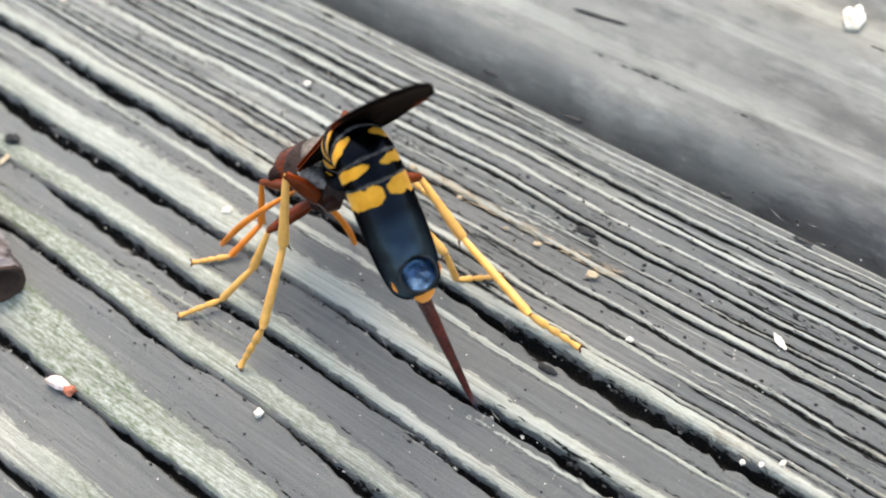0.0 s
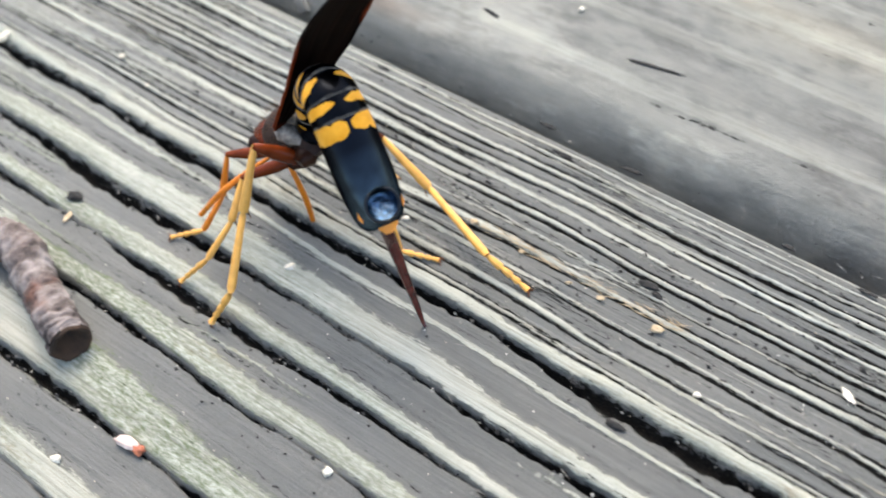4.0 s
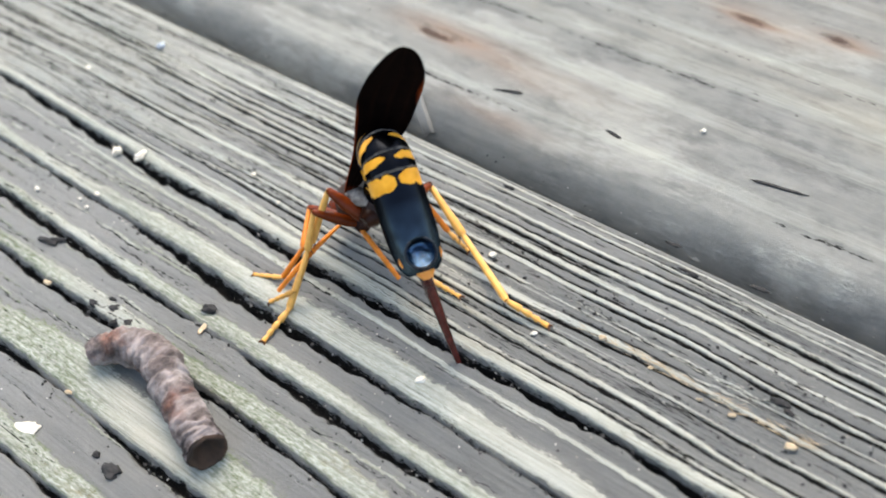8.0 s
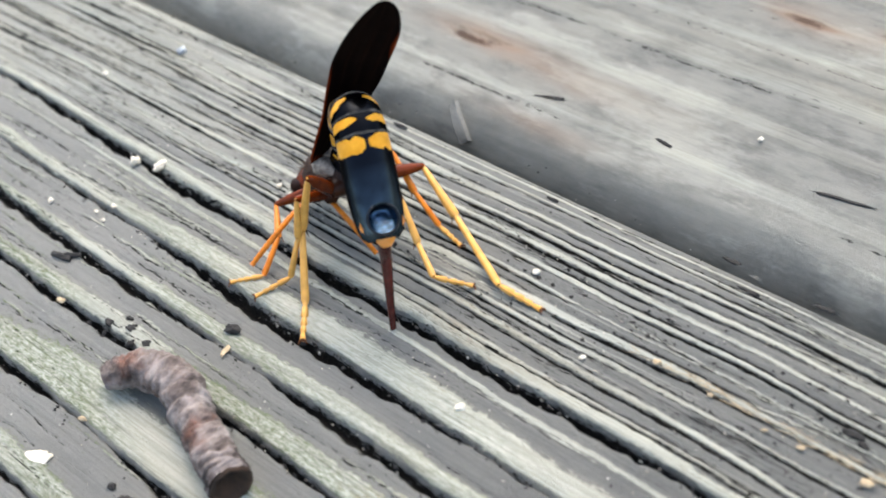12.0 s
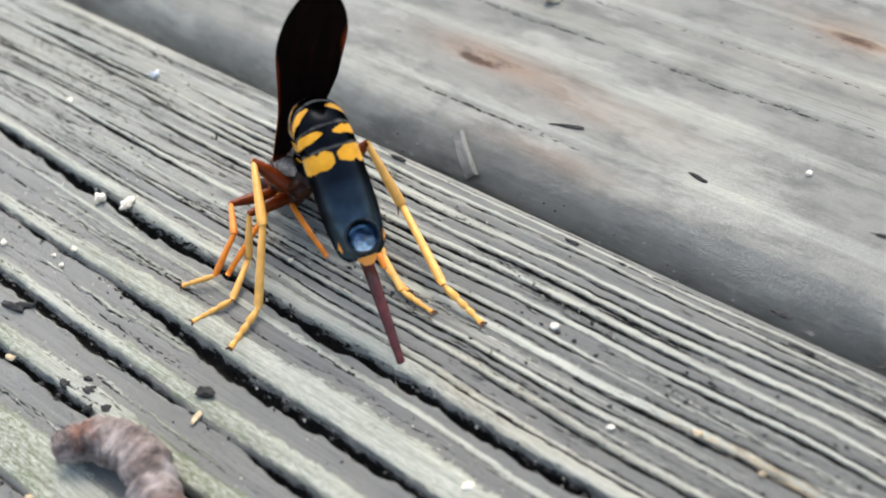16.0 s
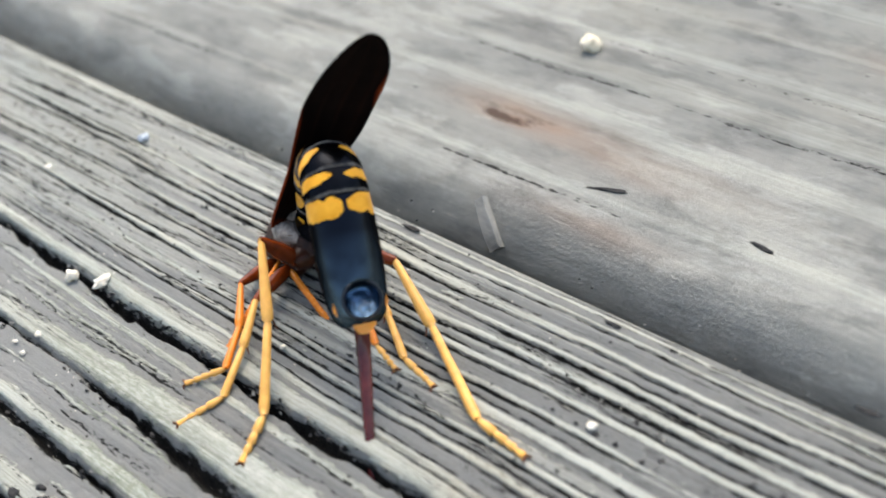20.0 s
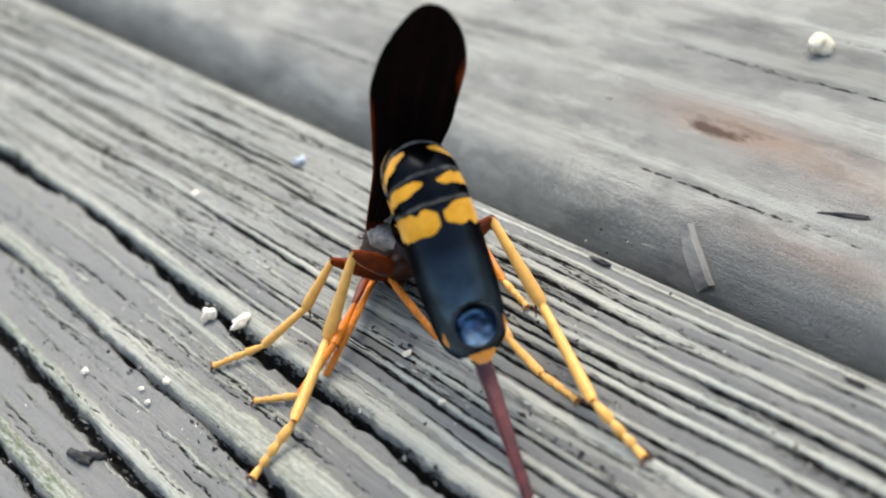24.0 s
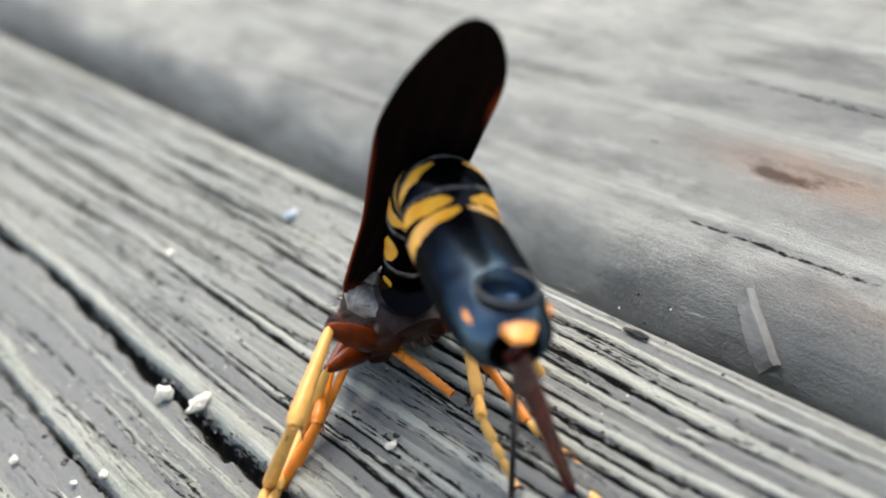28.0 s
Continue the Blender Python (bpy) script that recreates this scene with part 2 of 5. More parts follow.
def short_cracks(h, ring, crack, xs, ys, box, count, seed, long=(0.4, 2.6), wide=(0.012, 0.034), depth=(0.25, 0.8), rib=0.5):
    """Cuts many short cracks along the grain into the fields, each with a pale lip beyond it."""
    r = random.Random(seed)
    for _ in range(count):
        xc, yc = r.uniform(*box[:2]), r.uniform(*box[2:])
        half, w, deep = r.uniform(*long) / 2, r.uniform(*wide), r.uniform(*depth)
        lean, ph, lip = r.gauss(0, 0.012), r.uniform(0, 6), r.random() < rib
        i0, i1 = np.searchsorted(xs, (xc - half, xc + half))
        j0, j1 = np.searchsorted(ys, (yc - 0.22, yc + 0.28))
        if i1 - i0 < 3 or j1 - j0 < 3:
            continue
        x, y = xs[i0:i1, None], ys[None, j0:j1]
        fade = 1 - ((x - xc) / half) ** 2
        d = y - yc - lean * (x - xc) - 0.012 * np.sin(x * 2.3 + ph) - 0.012 * value_noise(x * 4 + 9 * ph, 91) - 0.009 * value_noise(x * 14 + 7 * ph, 93)
        cut = np.exp(-((d / w) ** 2)) * fade * deep * (0.75 + 0.25 * value_noise(x * 7 + 5 * ph, 97))
        crack[i0:i1, j0:j1] = np.maximum(crack[i0:i1, j0:j1], cut)
        if lip:
            up = np.exp(-(((d - 2.2 * w) / (1.5 * w)) ** 2)) * fade
            ring[i0:i1, j0:j1] = np.maximum(ring[i0:i1, j0:j1], 0.75 * up)
            h[i0:i1, j0:j1] = np.maximum(h[i0:i1, j0:j1], 0.007 * up)


def board_fields(xs, ys, rings, seed, deep, cracks):
    """Height in cm, and how far each place is pale ring, crack or algae."""
    X, Y = np.meshgrid(xs, ys, indexing="ij")
    drift = -0.022 * np.clip(X, -9, 9) * np.clip(-Y / 0.5, 0, 1) + 0.03 * value_noise(X * 0.13 + seed, 3 + seed) + 0.02 * value_noise(X * 0.7, 5 + seed)
    h, ring, crack, pit = np.zeros_like(X), np.zeros_like(X), np.zeros_like(X), np.zeros_like(X)
    for n, (y0, wide, gap, depth) in enumerate(rings):
        own = 0.030 * value_noise(X * 0.3 + n * 17.3, 11 + seed + n) + 0.010 * value_noise(X * 1.3 + n * 7.1, 23 + n) + (0.4 if wide < 0.15 else 1) * (0.009 * value_noise(X * 6 + n * 7.1, 29 + n) + 0.006 * value_noise(X * 15 + n * 3.1, 30 + n))
        d = Y - (y0 + drift + own)
        w = wide * (1 + 0.28 * value_noise(X * 0.4 + n * 3.7, 31 + n) + 0.04 * value_noise(X * 3 + n * 3.7, 37 + n) + 0.05 * value_noise(X * 13 + n * 3.7, 38 + n))
        g = gap * np.clip(0.75 + 0.75 * value_noise(X * 0.55 + n * 5.3, 41 + n) + 0.2 * value_noise(X * 3 + n, 43 + n), 0.15, 1.8)
        w = w * np.clip(1 - 0.07 * (X - 1.0), 0.6, 1) * np.clip(1 - 0.16 * (-X - 2.6), 0.45, 1)
        up = np.clip(d / np.minimum(0.07, 0.3 * w), 0, 1) * np.clip((w - d) / (0.42 * w), 0, 1)
        up = up * up * (3 - 2 * up)
        rough = 1 + 0.35 * value_noise(X * 9 + n * 3, 51 + n) + 0.25 * value_noise(X * 17 + Y * 30, 53 + n)
        cut = np.exp(-((d + 0.45 * g) / (0.5 * g * rough + 1e-4)) ** 2) * np.clip(g / gap * 1.6, 0, 1)
        back = np.exp(-((d - w - 0.01) / 0.014) ** 2) * (0.85 if wide < 0.15 else 0.45) * np.clip(value_noise(X * 0.8 + n * 9, 47 + n) + 0.4 + 0.3 * (wide < 0.15), 0, 1)
        h = np.maximum(h, up * 0.034 * min(1, wide / 0.3) * deep * (1 if wide > 0.15 else 0.8))
        pit = np.maximum(pit, cut * depth * (min(1, gap / 0.08) if wide > 0.15 else 0.16))
        ring = np.maximum(ring, up)
        crack = np.maximum(crack, np.maximum(cut * depth, back * min(1, depth)))
    for box, count, kw in cracks:
        short_cracks(h, ring, crack, xs, ys, box, count, seed * 10 + count, **kw)
    h = h - 0.15 * deep * pit - 0.022 * deep * np.clip(crack, 0, 1) + 0.004 * value_noise(X * 0.7 + 6 * Y, 67)
    algae = 0.9 * np.clip(0.45 - (Y + 1.2) * 0.4, 0, 1) * np.clip(0.55 + 0.9 * value_noise(X * 0.5 + Y, 71), 0, 1)
    return X, Y, h, ring, np.clip(crack, 0, 1), algae


def board_mesh(y0, y1, rings, seed, fine=True, deep=1.0, x_fine=(-14.0, 9.0), dx=0.09, dy=0.03, y_fine=-99.0, busy=(9.0, 9.5), radius=0.45, thick=2.8, cracks=(), stains=(), smooth=0.0, bevel=False):
    """A deck board from y0 to y1 (cm), long in x, with worn round edges and eroded grain."""
    if fine:
        xs = np.concatenate([np.linspace(-75, x_fine[0], 16)[:-1], np.arange(x_fine[0], x_fine[1], dx), np.linspace(x_fine[1], 75, 16)])
        step = dy
    else:
        xs, step = np.linspace(-75, 75, 240), 0.12
    ys = np.arange(y0, y1 + step / 2, step)
    if y_fine > y0:
        ys = np.concatenate([np.arange(y0, y_fine, 0.12), np.arange(y_fine, y1 + step / 2, step)])
    ys[-1] = y1
    X, Y, h, ring, crack, algae = board_fields(xs, ys, rings, seed, deep, cracks)
    stain = np.zeros_like(X)
    for sx, sy, lx, ly, k in stains:
        stain = np.maximum(stain, k * np.exp(-(((X - sx) / lx) ** 2) - ((Y - sy) / ly) ** 2))
    e = np.minimum(Y - y0, y1 - Y)
    fade = np.clip(e / radius, 0, 1)
    drop = radius * (1 - np.sqrt(np.clip(1 - (1 - fade) ** 2, 0, 1)))
    if bevel:
        # a worn slanting edge with a soft, uneven crest
        d = radius * (1 + 0.10 * value_noise(X * 0.6, 81) + 0.06 * value_noise(X * 2.3, 82) + 0.03 * value_noise(X * 7, 83)) - e
        drop = 0.5 * (d + np.sqrt(d * d + 0.004)) * (0.75 + 0.75 * np.clip(d / radius, 0, 1) ** 2) + 0.02 * np.clip(d / 0.2, 0, 1) * value_noise(X * 3 + 5 * Y, 84)
    Z = h * np.clip(e / 0.2, 0, 1) - drop
    verts = np.stack([X, Y, Z], -1).reshape(-1, 3)
    nx, ny = X.shape
    idx = np.arange(nx * ny).reshape(nx, ny)
    quads = np.stack([idx[:-1, :-1], idx[1:, :-1], idx[1:, 1:], idx[:-1, 1:]], -1).reshape(-1, 4).tolist()
    low = len(verts)
    bottom = np.concatenate([np.stack([xs, 0 * xs + y0, 0 * xs - thick], -1), np.stack([xs, 0 * xs + y1, 0 * xs - thick], -1)])
    a, b = low + np.arange(nx), low + nx + np.arange(nx)
    quads += np.stack([idx[1:, 0], idx[:-1, 0], a[:-1], a[1:]], -1).tolist()
    quads += np.stack([idx[:-1, -1], idx[1:, -1], b[1:], b[:-1]], -1).tolist()
    quads += np.stack([a[:-1], b[:-1], b[1:], a[1:]], -1).tolist()
    quads += [tuple(idx[0, :]) + (b[0], a[0]), tuple(idx[-1, ::-1]) + (a[-1], b[-1])]
    allv = np.concatenate([verts, bottom]) * CM
    zero = np.zeros(len(bottom))
    return mesh_from("board", allv, quads, WOOD, True, {"ring": np.r_[ring.ravel(), zero], "crack": np.r_[crack.ravel(), zero], "algae": np.r_[algae.ravel(), zero], "stain": np.r_[stain.ravel(), zero], "smooth": np.full(len(allv), smooth), "worn": np.r_[(np.clip(-X * (0.027 - 0.017 * smooth) + 0.01, -0.10 + 0.085 * smooth, 0.17 - 0.12 * smooth) - smooth * np.clip((Y - 4.5) * 0.02, 0, 0.09) + 0.02 * value_noise(X * 0.4 + 2 * Y, 83)).ravel(), zero], "busy": np.r_[np.clip((Y - busy[0]) / (busy[1] - busy[0]), 0, 1).ravel(), zero]})


def random_rings(y0, y1, seed, wide=0.5):
    r = random.Random(seed)
    rows, y = [], y0 + 0.3
    while y < y1 - 0.2:
        w = r.uniform(0.15, wide)
        rows.append((y, w * 0.75, r.uniform(0.015, 0.05), r.uniform(0.15, 0.6)))
        y += w + r.uniform(0.1, 0.5)
    return rows


deck = thing("deck", "weathered grey timber deck boards with narrow gaps", "deck", kind="structure")
EDGE = 1.58
NEAR_CRACKS = [((-15, 10, -0.65, 1.4), 70, dict(long=(1.0, 4.5), wide=(0.007, 0.012), depth=(0.5, 0.95), rib=0.3)), ((-15, 10, -0.3, 1.42), 90, dict(long=(0.2, 1.0), wide=(0.008, 0.013), depth=(0.4, 0.8), rib=0.15)), ((-15, 10, -5.2, -0.75), 110, dict(long=(0.5, 2.5), wide=(0.008, 0.018), depth=(0.3, 0.7), rib=0.3)), ((-10, -2.2, -3.2, -0.7), 150, dict(long=(0.4, 2.8), wide=(0.007, 0.014), depth=(0.4, 0.8), rib=0.5))]
BACK_CRACKS = [((-15, 10, 2.2, 11), 50, dict(long=(0.3, 2.2), wide=(0.012, 0.030), depth=(0.15, 0.5), rib=0.2))]
BACK_STAINS = [(-2.6, 3.1, 0.48, 0.11, 1.15), (-2.45, 3.18, 0.95, 0.2, 0.8), (-1.6, 3.1, 1.5, 0.26, 0.5), (-0.9, 2.2, 0.9, 0.13, 0.35), (0.8, 5.3, 0.55, 0.12, 1.2), (0.9, 5.35, 1.1, 0.25, 0.5), (2.0, 5.45, 0.5, 0.14, 0.9), (-0.5, 7.0, 1.6, 0.45, 0.3), (4.0, 6.0, 2.0, 0.4, 0.3)]
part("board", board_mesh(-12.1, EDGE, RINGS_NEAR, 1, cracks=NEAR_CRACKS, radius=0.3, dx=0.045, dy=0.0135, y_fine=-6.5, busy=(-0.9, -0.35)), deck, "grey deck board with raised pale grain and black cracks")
part("board", board_mesh(EDGE + 0.22, EDGE + 14.2, random_rings(EDGE + 0.6, EDGE + 14.2, 5), 2, deep=0.15, radius=0.38, cracks=BACK_CRACKS, stains=BACK_STAINS, smooth=1.0, bevel=True), deck, "smoother pale grey deck board with a rounded edge")
coarse = board_mesh(0, 13.95, random_rings(0, 13.95, 9, 0.9), 4, fine=False, deep=0.5, smooth=0.8)
for off in (-26.5, -40.9, EDGE + 14.6, EDGE + 29.0, EDGE + 43.4):
    part("board", coarse, deck, m=pose(0, off * CM, 0))
SOIL = speckled("dark_soil", (0.03, 0.025, 0.02), (0.07, 0.06, 0.05), 60, 0.95)
ground = new("ground", mesh_from("ground", [(-400, -400, -0.0285), (400, -400, -0.0285), (400, 400, -0.0285), (-400, 400, -0.0285)], [(0, 1, 2, 3)], SOIL))
tagged(ground, "dark bare soil under and around the deck", "ground", kind="structure")


# ------------------------------------------------------------- horntail
def chitin(name, color, rough=0.28, var=0.25, scale=700, coat=0.3, shine=0.25):
    n = Nodes(name, rough)
    f = n.noise(scale, 4)
    dark, lite = [c * (1 - var) for c in color], [min(1, c * (1 + var)) for c in color]
    c = n.ramp(f, [(0.3, dark), (0.7, lite)])
    n.bsdf.inputs["Coat Weight"].default_value = coat
    n.bsdf.inputs["Specular IOR Level"].default_value = shine
    n.bsdf.inputs["Coat Roughness"].default_value = 0.15
    return n.finish(c, n.noise(scale * 5, 3), 0.15, 0.00004)


def banded(name, v0, v1, gap, out=0.74, square=2.6, gloss=0.10, blue=0.0, rim=True, taper=0.55, slant=0.4):
    """Black tergite with a ragged yellow lobe on each side from v0 to v1 along it, parted over the back, and a dusty rear rim."""
    n = Nodes(name, 0.25 if blue else 0.22)
    sep = n.add("SeparateXYZ")
    uv = n.add("UVMap", uv_map="around")
    n.link(uv.outputs[0], sep.inputs[0])
    wave = n.math("SUBTRACT", n.noise(700, 3), 0.5)
    u, v = sep.outputs[0], sep.outputs[1]
    uc, du, vc, dv = (gap + out) / 2, (out - gap) / 2, (v0 + v1) / 2, (v1 - v0) / 2
    pu = n.math("POWER", n.math("ABSOLUTE", n.math("DIVIDE", n.math("SUBTRACT", u, uc), du)), square)
    lean = n.math("MULTIPLY", n.math("SUBTRACT", u, uc), dv * slant / du)
    wide = n.ramp(n.math("DIVIDE", n.math("SUBTRACT", u, gap), out - gap), [(0.0, (taper, taper, taper)), (0.5, (1, 1, 1))])
    half = n.math("MULTIPLY", wide, dv)
    pv = n.math("POWER", n.math("ABSOLUTE", n.math("DIVIDE", n.math("SUBTRACT", n.math("ADD", v, n.math("MULTIPLY", wave, dv * 1.5)), n.math("ADD", vc, lean)), half)), 3.0)
    inside = n.math("ADD", pu, pv)
    a = n.ramp(n.math("MULTIPLY", inside, 0.5), [(0.46, (1, 1, 1)), (0.52, (0, 0, 0))])
    grain = n.noise(900, 4)
    yellow = n.ramp(grain, [(0.3, (0.60, 0.25, 0.018)), (0.7, (0.77, 0.36, 0.04))])
    black = n.ramp(grain, [(0.3, (0.005, 0.0055, 0.0065)), (0.7, (0.012, 0.0125, 0.014))])
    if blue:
        # sky sheen painted into the base colour: bluer and lighter towards the rear, patchy
        painted_sheen = n.ramp(v, [(0.2, (0, 0, 0)), (0.75, (blue, blue, blue))])
        painted_sheen = n.math("MULTIPLY", painted_sheen, n.ramp(n.noise(260, 4), [(0.36, (0.12, 0.12, 0.12)), (0.62, (1, 1, 1))]))
        black = n.mix(painted_sheen, (0.012, 0.014, 0.018), (0.11, 0.16, 0.20))
    c = n.mix(a, black, yellow)
    if rim:
        dust = n.ramp(n.math("ADD", v, n.math("MULTIPLY", wave, 0.25)), [(0.86, (0, 0, 0)), (0.95, (0.9, 0.9, 0.9))])
        c = n.mix(n.math("MULTIPLY", dust, n.ramp(n.noise(1500, 3), [(0.4, (0.3, 0.3, 0.3)), (0.6, (1, 1, 1))])), c, (0.15, 0.13, 0.11))
    n.bsdf.inputs["Specular IOR Level"].default_value = gloss
    n.link(n.math("MULTIPLY", n.math("SUBTRACT", 1.0, n.math("MAXIMUM", a, dust) if rim else a), 0.92), n.bsdf.inputs["Metallic"])
    n.bsdf.inputs["Specular Tint"].default_value = (0.02, 0.02, 0.025, 1)
    return n.finish(c, n.noise(900, 5), 0.5, 0.00006) if blue else n.finish(c, n.noise(5200, 3), 0.10, 0.00003)


BLACK = chitin("black_chitin", (0.006, 0.006, 0.008), 0.24, 0.3, coat=0.1)
BLUE = chitin("blue_black_chitin", (0.035, 0.075, 0.13), 0.2, 0.8, 1400, coat=0.2)
BLUE.node_tree.nodes["Principled BSDF"].inputs["Metallic"].default_value = 0.85
BLUE.node_tree.nodes["Bump"].inputs["Distance"].default_value = 0.0006
RIM = chitin("black_rim", (0.004, 0.005, 0.007), 0.28, 0.3, coat=0.05, shine=0.3)
RUST = chitin("rust_chitin", (0.115, 0.019, 0.003), 0.26, 0.75, 260, coat=0.06, shine=0.14)
DARK_RUST = chitin("dark_rust_chitin", (0.024, 0.008, 0.004), 0.30, 0.6, 900, coat=0.03, shine=0.1)
BROWN = chitin("brown_hairy_chitin", (0.030, 0.014, 0.009), 0.7, 0.5, 1500, 0.0)
GREY = chitin("grey_dusty_chitin", (0.11, 0.085, 0.065), 0.6, 0.6, 1800, 0.0)
YELLOW = chitin("yellow_chitin", (0.67, 0.335, 0.075), 0.36, 0.18, coat=0.1)
AMBER = chitin("amber_chitin", (0.60, 0.17, 0.012), 0.36, 0.2, coat=0.1)
ORANGE = chitin("orange_plate", (0.70, 0.24, 0.03), 0.32, 0.25)
SHEATH = chitin("dark_red_sheath", (0.07, 0.011, 0.008), 0.26, 0.5)
NEEDLE = chitin("black_needle", (0.01, 0.01, 0.012), 0.2, 0.2)
EYE = chitin("dark_eye", (0.02, 0.008, 0.006), 0.4, 0.2, coat=0.0, shine=0.1)


def wing_material():
    n = Nodes("smoky_wing", 0.6)
    n.bsdf.inputs["Specular IOR Level"].default_value = 0.02
    edge, vein = n.attr("edge"), n.attr("vein")
    g = n.noise(600, 4)
    dark = n.ramp(g, [(0.3, (0.002, 0.0012, 0.001)), (0.7, (0.005, 0.0025, 0.002))])
    c = n.mix(n.ramp(edge, [(0.35, (0, 0, 0)), (0.95, (1, 1, 1))]), dark, (0.20, 0.03, 0.006))
    c = n.mix(n.math("MULTIPLY", vein, 0.25), c, (0.02, 0.007, 0.004))
    return n.finish(c, n.math("ADD", vein, n.math("MULTIPLY", g, 0.3)), 0.3, 0.00008)


WING = wing_material()
horntail = thing("horntail", "black and yellow banded horntail wasp laying eggs in the wood", "insect")
SIZE = 0.962
horntail.scale = (SIZE, SIZE, SIZE)

# abdomen: a raised arch from the waist back to the tip, in the space of the waist joint (cm)
ARCH = [(0, 0.05, 0, 0.15), (0, -0.10, 0.34, 0.175), (0, -0.24, 0.68, 0.215), (0, -0.41, 0.93, 0.236), (0, -0.63, 1.04, 0.260), (0, -0.85, 0.92, 0.270), (0, -1.08, 0.68, 0.275), (0, -1.32, 0.42, 0.268), (0, -1.50, 0.22, 0.228), (0, -1.57, 0.14, 0.155)]
LINE = spline(ARCH, 141)
CUTS = [0.0, 0.12, 0.24, 0.345, 0.425, 0.492, 0.562, 1.0]


def abdomen_radius(s):
    return np.interp(s * 140, np.arange(141), LINE[:, 3])


DISH = Vector((0, -1.595, 0.455))
DISH_OUT = Vector((0, -math.sin(math.radians(49)), math.cos(math.radians(49))))


def dented(p):
    """The round hollow in the end of the abdomen that holds the dished plate."""
    d = p - DISH
    h = d.dot(DISH_OUT)
    r = (d - DISH_OUT * h).length
    return p - DISH_OUT * 0.17 * (1 - (r / 0.15) ** 4) if r < 0.15 and h > -0.2 else p


def tergite_mesh(s0, s1, material, rings=9, sides=40, lip=0.012):
    """One plate of the abdomen from s0 to s1 of the arch, its rear rim a little proud; uv: round from the back, along."""
    verts, uvs, faces = [], [], []
    for i in range(rings + 2):
        v = min(i / rings, 1)
        s = s0 + (s1 - s0) * v
        c = np.array([np.interp(s * 140, np.arange(141), LINE[:, k]) for k in range(3)])
        c2 = np.array([np.interp(min(s * 140 + 1, 140), np.arange(141), LINE[:, k]) for k in range(3)])
        c1 = np.array([np.interp(max(s * 140 - 1, 0), np.arange(141), LINE[:, k]) for k in range(3)])
        d = Vector(c2 - c1).normalized()
        nrm = Vector((1, 0, 0)).cross(d).normalized()
        nrm = nrm if nrm.z > 0 else -nrm
        r = abdomen_radius(s) * (1 + lip * math.sin(v * 2.2) * 1.6) * (0.9 if i > rings else 1.0)
        for k in range(sides):
            a = 2 * math.pi * k / sides
            flat = 0.92 if math.cos(a) > 0 else 0.78
            verts.append(dented(Vector(c) + Vector((1, 0, 0)) * math.sin(a) * r + nrm * math.cos(a) * r * flat) * CM)
            uvs.append((min(k, sides - k) / sides * 2, v))
    for i in range(rings + 1):
        for k in range(sides):
            k2 = (k + 1) % sides
            faces.append((i * sides + k, (i + 1) * sides + k, (i + 1) * sides + k2, i * sides + k2))
    me = mesh_from("tergite", verts, faces, material)
    layer = me.uv_layers.new(name="around")
    for loop in me.loops:
        layer.data[loop.index].uv = uvs[loop.vertex_index]
    return me


abdomen = part("abdomen", mesh_from("waist", *tube([(0, 0.16, -0.12), (0, 0.05, 0), (0, -0.1, 0.15)], [0.16, 0.19, 0.2], 20), BLACK), horntail, "arched black abdomen with yellow bands")
BANDS = [banded("tergite_one", 0.05, 0.6, 0.40), banded("tergite_two", 0.05, 0.6, 0.36), banded("tergite_three", 0.05, 0.6, 0.22), banded("tergite_four", 0.06, 0.55, 0.14),
         banded("tergite_five", 0.05, 0.5, 0.10, taper=0.65, slant=0.15), banded("tergite_six", 0.05, 0.52, 0.055, taper=0.7, slant=0.1), banded("last_tergite", 0.0, 0.125, 0.02, 0.70, 5.0, 0.5, 0.8, False, 0.9, 0.1)]
for n in range(6):
    part("tergite", tergite_mesh(CUTS[n], CUTS[n + 1], BANDS[n]), abdomen)
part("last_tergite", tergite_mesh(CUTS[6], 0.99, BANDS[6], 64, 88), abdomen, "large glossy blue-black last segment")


def blob(path, radii, material, sides=18, squash=1.0, ridge=None):
    return mesh_from("blob", *tube(path, radii, sides, squash, ridge=ridge), material)


# the dished blue plate, its dark rim and the orange horn at the end
def dish_mesh():
    verts, faces = [], []
    rings, sides = 16, 36
    for i in range(rings):
        f = i / (rings - 1)
        for k in range(sides):
            a = 2 * math.pi * k / sides
            r = 0.155 * (1 - f) + 0.004
            x, y = math.sin(a) * r * 0.95, math.cos(a) * r * 1.05
            z = 0.004 - 0.13 * (1 - (r / 0.159) ** 6) * min(1, max(0.0, (y + 0.17) / 0.23)) + (0.0035 * math.sin(x * 38 + y * 31 + 1) + 0.002 * math.sin(y * 57 - x * 23)) * (1 - (r / 0.159) ** 4)
            verts.append((x * CM, y * CM, z * CM))
    for i in range(rings - 1):
        for k in range(sides):
            k2 = (k + 1) % sides
            faces.append((i * sides + k, i * sides + k2, (i + 1) * sides + k2, (i + 1) * sides + k))
    return mesh_from("dish", verts, faces, BLUE)


def rim_mesh():
    pts = [(0.16 * math.sin(a), 0.155 * math.cos(a), 0.0) for a in np.linspace(0.35, 2 * math.pi - 0.35, 30)]
    return mesh_from("rim", *tube(pts, [0.006] + [0.014] * 28 + [0.006], 8), RIM)


